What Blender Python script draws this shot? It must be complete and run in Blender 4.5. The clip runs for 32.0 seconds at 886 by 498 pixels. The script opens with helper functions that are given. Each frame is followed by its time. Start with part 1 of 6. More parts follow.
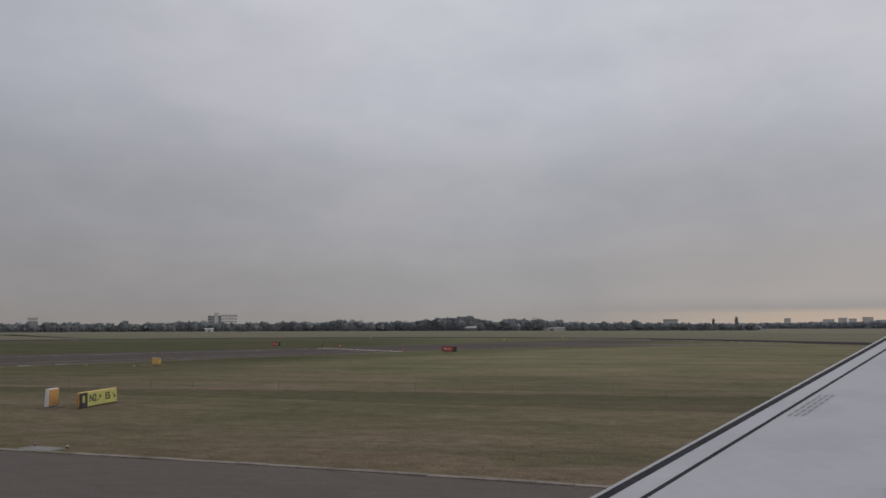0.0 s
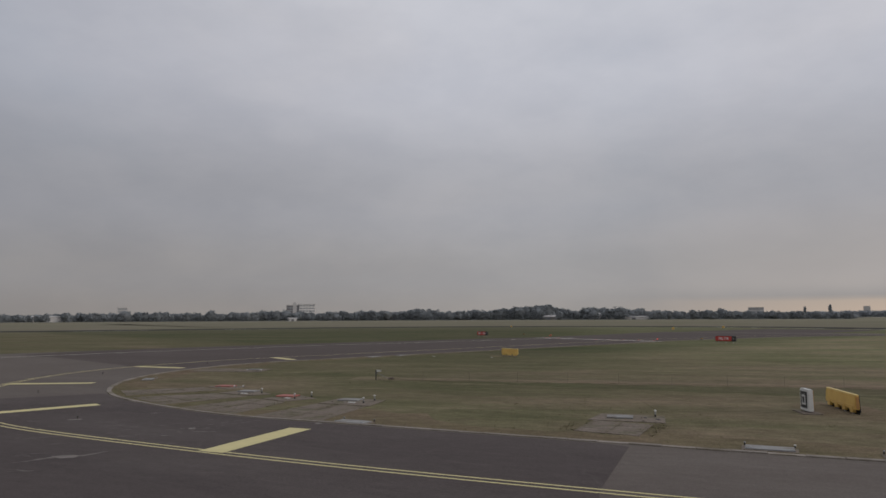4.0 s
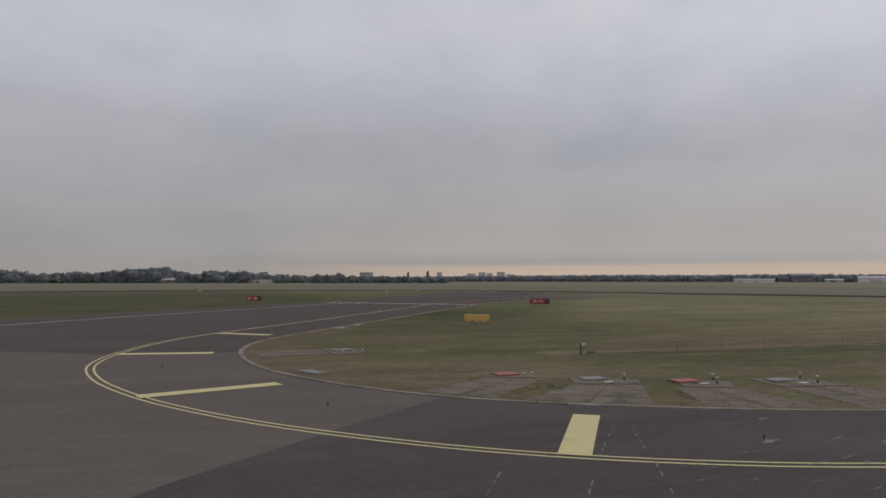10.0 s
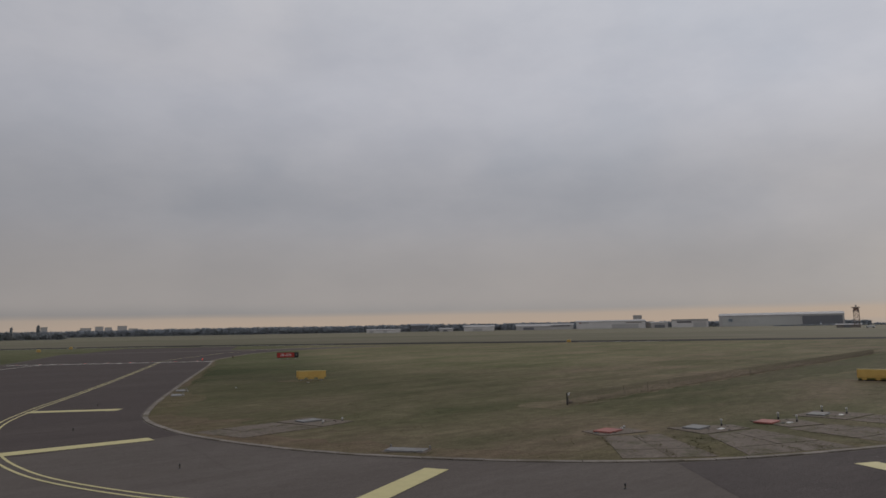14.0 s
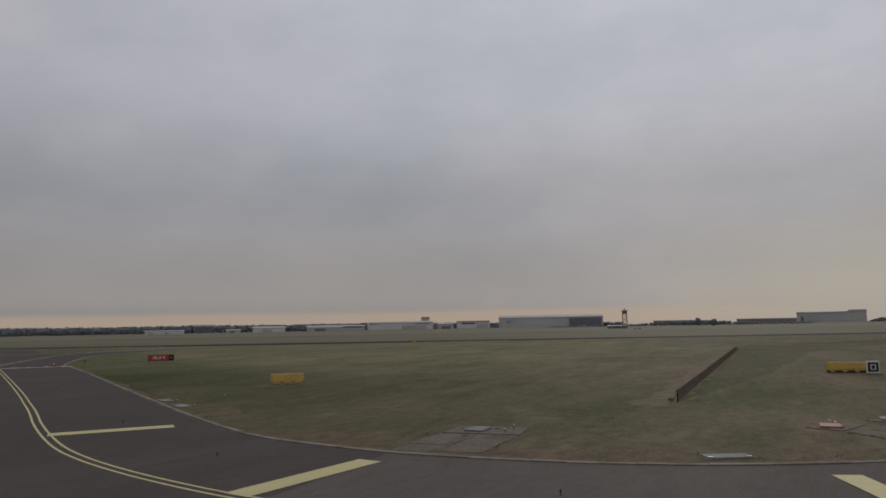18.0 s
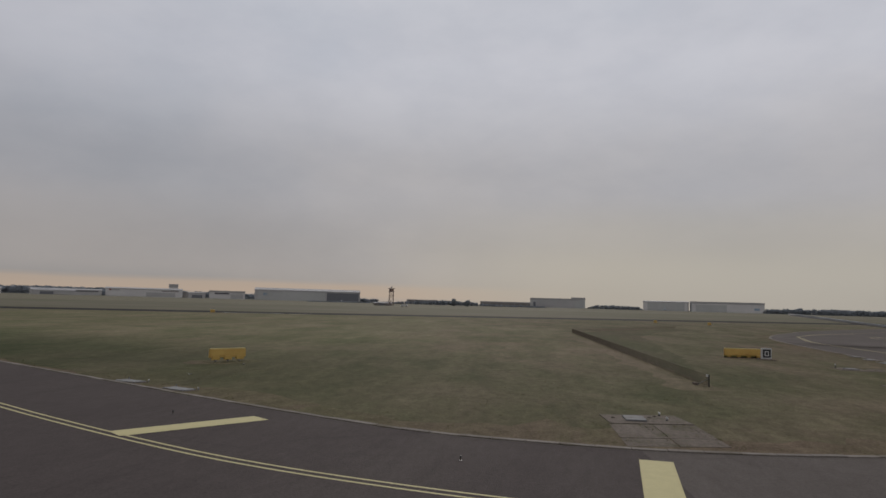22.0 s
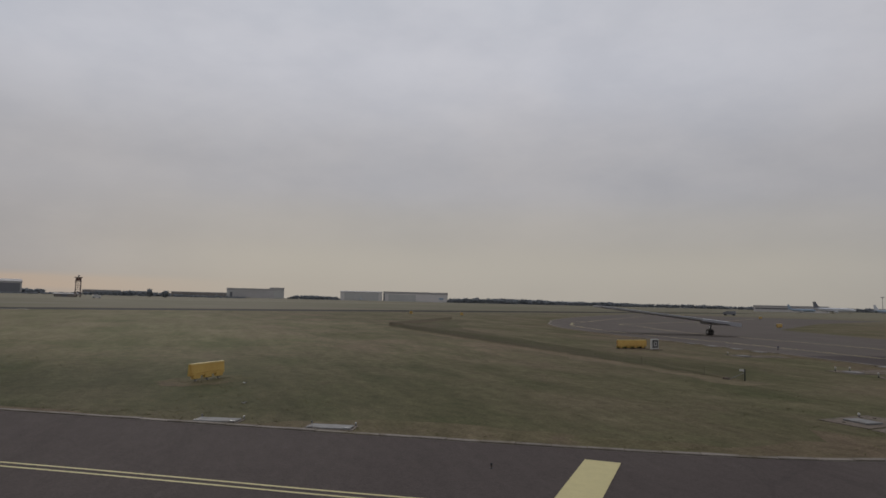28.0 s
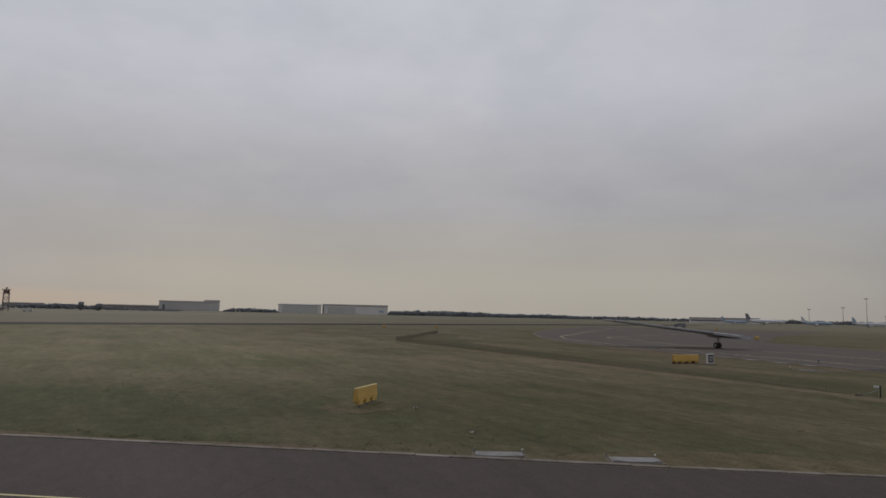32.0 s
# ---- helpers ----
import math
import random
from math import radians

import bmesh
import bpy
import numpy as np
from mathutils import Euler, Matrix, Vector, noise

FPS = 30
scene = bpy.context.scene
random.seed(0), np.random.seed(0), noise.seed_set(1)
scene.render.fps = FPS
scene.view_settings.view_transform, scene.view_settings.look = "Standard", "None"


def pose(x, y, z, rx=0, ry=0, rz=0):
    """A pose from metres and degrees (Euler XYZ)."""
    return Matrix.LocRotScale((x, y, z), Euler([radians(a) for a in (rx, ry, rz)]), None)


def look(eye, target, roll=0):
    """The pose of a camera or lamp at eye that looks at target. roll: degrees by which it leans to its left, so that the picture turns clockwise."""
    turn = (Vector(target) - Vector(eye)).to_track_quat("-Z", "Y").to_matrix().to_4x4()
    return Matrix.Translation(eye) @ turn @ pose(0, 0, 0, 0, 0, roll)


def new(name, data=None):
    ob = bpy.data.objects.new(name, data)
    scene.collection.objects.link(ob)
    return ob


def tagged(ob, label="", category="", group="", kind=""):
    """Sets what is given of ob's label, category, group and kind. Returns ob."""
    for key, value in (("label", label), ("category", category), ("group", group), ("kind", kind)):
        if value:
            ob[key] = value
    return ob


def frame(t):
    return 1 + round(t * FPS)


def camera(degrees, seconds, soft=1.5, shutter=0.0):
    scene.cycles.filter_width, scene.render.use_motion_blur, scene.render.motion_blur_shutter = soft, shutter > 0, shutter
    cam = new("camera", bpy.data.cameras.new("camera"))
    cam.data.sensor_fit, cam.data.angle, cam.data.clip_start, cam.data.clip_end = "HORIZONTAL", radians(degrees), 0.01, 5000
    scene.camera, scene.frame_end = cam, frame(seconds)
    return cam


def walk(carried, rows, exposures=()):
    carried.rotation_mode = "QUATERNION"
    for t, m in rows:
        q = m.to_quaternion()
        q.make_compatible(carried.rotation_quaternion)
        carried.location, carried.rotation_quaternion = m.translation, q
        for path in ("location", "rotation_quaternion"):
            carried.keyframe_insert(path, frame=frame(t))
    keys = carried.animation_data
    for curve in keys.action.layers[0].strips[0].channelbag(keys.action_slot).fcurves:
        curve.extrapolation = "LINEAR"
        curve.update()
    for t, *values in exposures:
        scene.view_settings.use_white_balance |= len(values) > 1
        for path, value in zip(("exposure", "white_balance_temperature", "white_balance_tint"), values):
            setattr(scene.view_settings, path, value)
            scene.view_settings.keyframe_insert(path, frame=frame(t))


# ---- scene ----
# The camera: a seat window of a taxiing airliner, 4 m over the taxiway.
cam = camera(64.96, 32.0, soft=1.6)
# seconds, x, y, z, yaw (to the left of +y), pitch, roll
ROWS = [
    (0, 10.41, 13.26, 3.965, 2.71, 6.49, -0.13),
    (0.5, 5.89, 13.96, 3.965, 4.56, 6.42, -0.07),
    (1, 1.44, 14.65, 3.965, 6.51, 6.30, -0.13),
    (1.5, -2.87, 15.27, 3.966, 8.19, 6.17, -0.19),
    (2, -7.13, 15.91, 3.966, 9.71, 6.30, -0.40),
    (2.5, -11.23, 16.22, 3.966, 10.77, 6.52, -0.18),
    (4.5, -25.61, 17.90, 3.969, 4.47, 4.37, -0.09),
    (5, -28.85, 18.54, 3.974, 1.21, 1.89, 0.21),
    (5.5, -32.07, 19.38, 3.975, -1.61, 0.51, 0.22),
    (6, -35.16, 20.42, 3.970, -4.38, 4.10, -0.04),
    (6.5, -38.09, 21.37, 3.971, -6.97, 5.94, 0.55),
    (7, -40.90, 22.48, 3.965, -9.29, 7.06, 1.05),
    (7.5, -43.49, 23.65, 3.969, -11.47, 6.07, 0.35),
    (8, -46.04, 24.90, 3.972, -13.80, 5.51, -0.58),
    (8.5, -48.43, 26.30, 3.972, -16.37, 5.19, -1.02),
    (9, -50.68, 27.73, 3.972, -18.95, 4.93, -0.93),
    (9.5, -52.88, 29.25, 3.972, -21.56, 4.28, -0.58),
    (10, -54.82, 30.88, 3.973, -24.89, 2.59, 0.06),
    (10.5, -56.68, 32.37, 3.973, -28.82, 4.24, 0.54),
    (11, -58.38, 34.00, 3.973, -32.18, 5.18, 0.51),
    (11.5, -59.91, 35.91, 3.973, -35.74, 4.97, 0.19),
    (12, -61.30, 37.86, 3.974, -39.53, 4.66, -0.08),
    (12.5, -62.59, 39.83, 3.972, -43.50, 5.47, -0.85),
    (13, -63.77, 41.77, 3.965, -46.94, 7.17, -1.40),
    (13.5, -64.84, 43.78, 3.961, -50.40, 7.59, -0.84),
    (14, -65.78, 45.78, 3.970, -54.63, 6.64, -0.97),
    (14.5, -66.52, 47.89, 3.972, -58.56, 5.84, -1.29),
    (16.5, -68.75, 56.13, 3.953, -68.12, 2.08, 1.87),
    (17, -69.11, 58.07, 3.936, -70.24, 6.09, 0.20),
    (17.5, -69.43, 60.01, 3.908, -69.80, 7.52, -0.94),
    (18, -69.73, 61.94, 3.930, -72.01, 6.45, -0.99),
    (18.5, -69.89, 63.93, 3.926, -74.39, 5.69, -0.73),
    (19, -69.82, 65.96, 3.928, -76.60, 5.10, -0.54),
    (19.5, -69.75, 67.91, 3.926, -79.36, 4.82, -0.43),
    (20, -69.68, 69.77, 3.924, -82.03, 4.77, -0.03),
    (20.5, -69.42, 71.66, 3.923, -84.42, 4.77, 0.58),
    (21, -68.93, 73.52, 3.921, -86.63, 4.71, 1.09),
    (21.5, -68.60, 75.28, 3.921, -89.16, 4.67, 1.38),
    (22, -68.23, 76.95, 3.921, -91.83, 4.48, 1.59),
    (22.5, -67.78, 78.65, 3.921, -94.76, 4.46, 1.62),
    (23, -67.17, 80.28, 3.921, -97.73, 4.27, 1.85),
    (23.5, -66.49, 81.83, 3.920, -101.38, 3.52, 2.57),
    (24, -65.75, 83.35, 3.927, -104.83, 2.60, 2.49),
    (24.5, -64.93, 84.78, 3.929, -107.66, 2.32, 2.22),
    (25, -64.11, 86.19, 3.926, -110.25, 2.61, 1.35),
    (25.5, -63.19, 87.57, 3.921, -112.78, 5.51, -0.48),
    (27.5, -59.79, 92.49, 3.921, -115.55, 4.22, 1.03),
    (28, -58.93, 93.64, 3.921, -116.61, 4.30, 1.34),
    (28.5, -58.08, 94.78, 3.921, -117.33, 4.39, 1.47),
    (29, -57.19, 95.76, 3.921, -117.88, 4.51, 1.45),
    (29.5, -56.22, 96.94, 3.921, -118.45, 5.15, 1.16),
    (30, -55.33, 98.07, 3.921, -119.13, 5.54, 1.38),
    (30.5, -54.55, 99.12, 3.921, -119.85, 5.53, 1.02),
    (31, -53.75, 100.10, 3.921, -120.71, 5.54, 0.69),
    (31.5, -52.83, 101.07, 3.921, -121.47, 5.50, 0.78),
    (32, -52.13, 101.94, 3.921, -121.71, 5.43, 1.22),
]


def seat_view(x, y, z, yaw, pitch, roll):
    a, b = radians(yaw), radians(pitch)
    ahead = Vector((-math.sin(a) * math.cos(b), math.cos(a) * math.cos(b), math.sin(b)))
    eye = Vector((x, y, z))
    return look(eye, eye + ahead * 2, roll)


walk(cam, [(t, seat_view(x, y, z, a, b, c)) for t, x, y, z, a, b, c in ROWS],
     [(0.0, 0.04), (2.5, 0.05), (5.0, 0.12), (6.0, 0.2), (7.0, -0.04), (8.0, -0.04), (9.0, 0.02), (10.0, 0.08), (11.0, -0.02), (12.0, -0.06), (13.0, -0.18), (14.0, -0.25), (17.0, -0.06), (18.0, -0.38), (20.0, -0.3), (25.0, -0.24), (28.0, -0.27), (32.0, -0.29)])

# ---------------------------------------------------------------- light
SUN_EL, SUN_AZ = 14.0, 95.0  # degrees up, degrees clockwise from +y


def build_world():
    w = bpy.data.worlds.new("overcast_sky")
    scene.world = w
    w.use_nodes = True
    nt = w.node_tree
    nt.nodes.clear()
    N, K = nt.nodes.new, nt.links.new
    out, bg = N("ShaderNodeOutputWorld"), N("ShaderNodeBackground")
    sky = N("ShaderNodeTexSky")
    sky.sky_type, sky.sun_disc = "NISHITA", False
    sky.sun_elevation, sky.sun_rotation = radians(SUN_EL), radians(SUN_AZ)
    tc, sep = N("ShaderNodeTexCoord"), N("ShaderNodeSeparateXYZ")
    K(tc.outputs["Generated"], sep.inputs[0])

    def ramp(src, stops):
        r = N("ShaderNodeValToRGB")
        r.color_ramp.interpolation = "EASE"
        while len(r.color_ramp.elements) < len(stops):
            r.color_ramp.elements.new(0.5)
        for e, (p, c) in zip(r.color_ramp.elements, stops):
            e.position, e.color = p, (*c, 1)
        K(src, r.inputs[0])
        return r.outputs[0]

    def mth(op, a, b=None, clamp=False):
        m = N("ShaderNodeMath")
        m.operation, m.use_clamp = op, clamp
        for i, v in enumerate((a, b)):
            if v is None:
                continue
            if isinstance(v, (int, float)):
                m.inputs[i].default_value = v
            else:
                K(v, m.inputs[i])
        return m.outputs[0]

    def mixc(fac, a, b, kind="MIX"):
        m = N("ShaderNodeMix")
        m.data_type, m.blend_type = "RGBA", kind
        for sock, v in ((m.inputs[0], fac), (m.inputs[6], a), (m.inputs[7], b)):
            if isinstance(v, (int, float)):
                sock.default_value = v
            elif isinstance(v, tuple):
                sock.default_value = (*v, 1)
            else:
                K(v, sock)
        return m.outputs[2]

    def cloud(scale, stretch, detail, rough, seed):
        mp, nz = N("ShaderNodeMapping"), N("ShaderNodeTexNoise")
        mp.inputs["Scale"].default_value = (scale, scale, scale * stretch)
        mp.inputs["Location"].default_value = (seed, seed * 0.7, seed * 1.3)
        nz.inputs["Scale"].default_value = 1.0
        nz.inputs["Detail"].default_value, nz.inputs["Roughness"].default_value = detail, rough
        K(tc.outputs["Generated"], mp.inputs["Vector"])
        K(mp.outputs[0], nz.inputs["Vector"])
        return nz.outputs["Fac"]

    z = sep.outputs["Z"]
    # a grey deck, brighter overhead, warm and dim at the rim
    deck = ramp(z, [(0.0, (0.315, 0.295, 0.28)), (0.06, (0.330, 0.322, 0.325)), (0.16, (0.370, 0.372, 0.397)),
                    (0.34, (0.505, 0.515, 0.565)), (0.6, (0.60, 0.62, 0.67)), (1.0, (0.85, 0.87, 0.92))])
    big = ramp(cloud(1.9, 1.9, 4.0, 0.5, 3.1), [(0.3, (0.90, 0.925, 0.95)), (0.5, (0.99, 0.99, 0.995)), (0.7, (1.05, 1.03, 1.01))])
    fine = ramp(cloud(6.0, 2.2, 7.0, 0.58, 8.4), [(0.25, (0.94, 0.945, 0.955)), (0.75, (1.05, 1.045, 1.04))])
    deck = mixc(1.0, mixc(1.0, deck, big, "MULTIPLY"), fine, "MULTIPLY")
    # thinner cloud, and so more light, towards the sun
    toward = mth("ADD", mth("MULTIPLY", sep.outputs["X"], math.sin(radians(SUN_AZ))), mth("MULTIPLY", sep.outputs["Y"], math.cos(radians(SUN_AZ))))
    deck = mixc(1.0, deck, ramp(toward, [(0.05, (1, 1, 1)), (0.9, (1.25, 1.245, 1.235))]), "MULTIPLY")
    away = mth("ADD", mth("MULTIPLY", sep.outputs["X"], math.sin(radians(-55))), mth("MULTIPLY", sep.outputs["Y"], math.cos(radians(-55))))
    deck = mixc(1.0, deck, ramp(away, [(0.6, (1, 1, 1)), (0.98, (0.80, 0.80, 0.81))]), "MULTIPLY")
    thick = mth("ADD", mth("MULTIPLY", sep.outputs["X"], math.sin(radians(46))), mth("MULTIPLY", sep.outputs["Y"], math.cos(radians(46))))
    deck = mixc(1.0, deck, ramp(thick, [(0.72, (1, 1, 1)), (0.95, (0.90, 0.90, 0.905))]), "MULTIPLY")
    # the light gap under the deck on the sun's side
    side = mth("ADD", mth("MULTIPLY", sep.outputs["X"], math.sin(radians(56))), mth("MULTIPLY", sep.outputs["Y"], math.cos(radians(56))))
    side = ramp(side, [(0.62, (0, 0, 0)), (0.92, (1, 1, 1))])
    wob = mth("ADD", z, mth("MULTIPLY", mth("SUBTRACT", cloud(2.2, 3.0, 3.0, 0.5, 5.5), 0.5), 0.012))
    strip = ramp(wob, [(0.0, (0.3, 0.3, 0.3)), (0.008, (0.85, 0.85, 0.85)), (0.018, (0.75, 0.75, 0.75)), (0.027, (0, 0, 0))])
    gap = mixc(1.0, side, strip, "MULTIPLY")
    deck = mixc(gap, deck, (0.53, 0.415, 0.325))
    glow = ramp(wob, [(0.0, (0.8, 0.8, 0.8)), (0.05, (1, 1, 1)), (0.10, (0.6, 0.6, 0.6)), (0.17, (0, 0, 0))])
    warm = ramp(mth("ADD", mth("MULTIPLY", sep.outputs["X"], math.sin(radians(124))), mth("MULTIPLY", sep.outputs["Y"], math.cos(radians(124)))),
                [(0.76, (0, 0, 0)), (0.96, (0.72, 0.72, 0.72))])
    deck = mixc(mixc(1.0, glow, warm, "MULTIPLY"), deck, (0.54, 0.50, 0.425))
    blush = ramp(mth("ADD", mth("MULTIPLY", sep.outputs["X"], math.sin(radians(45))), mth("MULTIPLY", sep.outputs["Y"], math.cos(radians(45)))),
                 [(0.70, (0, 0, 0)), (0.95, (0.45, 0.45, 0.45))])
    deck = mixc(mixc(1.0, ramp(wob, [(0.02, (0, 0, 0)), (0.045, (1, 1, 1)), (0.10, (0.7, 0.7, 0.7)), (0.18, (0, 0, 0))]), blush, "MULTIPLY"), deck, (0.45, 0.405, 0.38))
    veil = mixc(1.0, sky.outputs[0], (0.05, 0.05, 0.05), "MULTIPLY")
    col = mixc(0.985, veil, deck)
    K(col, bg.inputs["Color"])
    bg.inputs["Strength"].default_value = 1.0
    K(bg.outputs[0], out.inputs["Surface"])


build_world()
sun_data = bpy.data.lights.new("sun", "SUN")
sun_data.energy, sun_data.angle, sun_data.color = 0.8, radians(25), (1.0, 0.93, 0.84)
sun = new("sun", sun_data)
sun.matrix_world = look((0, 0, 60), Vector((0, 0, 60)) - Vector((math.sin(radians(SUN_AZ)) * math.cos(radians(SUN_EL)), math.cos(radians(SUN_AZ)) * math.cos(radians(SUN_EL)), math.sin(radians(SUN_EL)))))

# ---------------------------------------------------------------- materials


def surface(name, a, b, scale=1.0, rough=0.8, metal=0.0, fine=12.0, bump=0.0, vary=0.0, c=None, c_scale=0.1, stretch=(1, 1, 1), low=0.35, high=0.65, c_low=0.5, c_high=0.7, gloss=0.3):
    """Two colours by a coarse noise, a third by a broader one, fine grain in bump and roughness."""
    m = bpy.data.materials.new(name)
    m.use_nodes = True
    nt = m.node_tree
    N, K = nt.nodes.new, nt.links.new
    bsdf = nt.nodes["Principled BSDF"]
    geo = N("ShaderNodeNewGeometry")
    mp = N("ShaderNodeMapping")
    mp.inputs["Scale"].default_value = stretch
    K(geo.outputs["Position"], mp.inputs["Vector"])

    def noise_fac(s, detail=5.0):
        n = N("ShaderNodeTexNoise")
        n.inputs["Scale"].default_value, n.inputs["Detail"].default_value, n.inputs["Roughness"].default_value = s, detail, 0.6
        K(mp.outputs[0], n.inputs["Vector"])
        return n.outputs["Fac"]

    def stepped(src, lo, hi):
        r = N("ShaderNodeMapRange")
        r.inputs["From Min"].default_value, r.inputs["From Max"].default_value = lo, hi
        K(src, r.inputs["Value"])
        return r.outputs[0]

    def mixc(fac, p, q, kind="MIX"):
        x = N("ShaderNodeMix")
        x.data_type, x.blend_type = "RGBA", kind
        for sock, v in ((x.inputs[0], fac), (x.inputs[6], p), (x.inputs[7], q)):
            if isinstance(v, (int, float)):
                sock.default_value = v
            elif isinstance(v, tuple):
                sock.default_value = (*v, 1)
            else:
                K(v, sock)
        return x.outputs[2]

    col = mixc(stepped(noise_fac(scale), low, high), tuple(a), tuple(b))
    if c:
        col = mixc(stepped(noise_fac(c_scale, 3.0), c_low, c_high), col, tuple(c))
    grain = noise_fac(fine, 3.0)
    g = N("ShaderNodeMapRange")
    g.inputs["To Min"].default_value, g.inputs["To Max"].default_value = 0.86, 1.14
    K(grain, g.inputs["Value"])
    col = mixc(1.0, col, g.outputs[0], "MULTIPLY")
    if vary:
        oi, v = N("ShaderNodeObjectInfo"), N("ShaderNodeMapRange")
        v.inputs["To Min"].default_value, v.inputs["To Max"].default_value = 1 - vary, 1 + vary
        K(oi.outputs["Random"], v.inputs["Value"])
        col = mixc(1.0, col, v.outputs[0], "MULTIPLY")
    K(col, bsdf.inputs["Base Color"])
    rr = N("ShaderNodeMapRange")
    rr.inputs["To Min"].default_value, rr.inputs["To Max"].default_value = max(0.05, rough - 0.12), min(1, rough + 0.1)
    K(grain, rr.inputs["Value"])
    K(rr.outputs[0], bsdf.inputs["Roughness"])
    bsdf.inputs["Metallic"].default_value = metal
    bsdf.inputs["Specular IOR Level"].default_value = gloss
    if bump:
        bp = N("ShaderNodeBump")
        bp.inputs["Strength"].default_value, bp.inputs["Distance"].default_value = bump, 0.05
        K(grain, bp.inputs["Height"])
        K(bp.outputs[0], bsdf.inputs["Normal"])
    return m


def foliage(name, a, b, scale):
    """Leaves: half of the light passes through them."""
    m = bpy.data.materials.new(name)
    m.use_nodes = True
    nt = m.node_tree
    N, K = nt.nodes.new, nt.links.new
    nt.nodes.remove(nt.nodes["Principled BSDF"])
    geo, n, mix, rnd = N("ShaderNodeNewGeometry"), N("ShaderNodeTexNoise"), N("ShaderNodeMix"), N("ShaderNodeMapRange")
    n.inputs["Scale"].default_value = scale
    K(geo.outputs["Position"], n.inputs["Vector"])
    mix.data_type = "RGBA"
    mix.inputs[6].default_value, mix.inputs[7].default_value = (*a, 1), (*b, 1)
    K(n.outputs["Fac"], mix.inputs[0])
    vary = N("ShaderNodeMix")
    vary.data_type, vary.blend_type = "RGBA", "MULTIPLY"
    vary.inputs[0].default_value = 1.0
    rnd.inputs["To Min"].default_value, rnd.inputs["To Max"].default_value = 0.8, 1.2
    K(geo.outputs["Random Per Island"], rnd.inputs["Value"])
    K(mix.outputs[2], vary.inputs[6])
    K(rnd.outputs[0], vary.inputs[7])
    top, under, both = N("ShaderNodeBsdfDiffuse"), N("ShaderNodeBsdfTranslucent"), N("ShaderNodeMixShader")
    both.inputs[0].default_value = 0.45
    for k, sh in ((1, top), (2, under)):
        K(vary.outputs[2], sh.inputs["Color"])
        K(sh.outputs[0], both.inputs[k])
    K(both.outputs[0], nt.nodes["Material Output"].inputs["Surface"])
    return m


def lamp_material(name, colour, strength):
    m = bpy.data.materials.new(name)
    m.use_nodes = True
    b = m.node_tree.nodes["Principled BSDF"]
    b.inputs["Base Color"].default_value = (*colour, 1)
    b.inputs["Emission Color"].default_value = (*colour, 1)
    b.inputs["Emission Strength"].default_value = strength
    return m


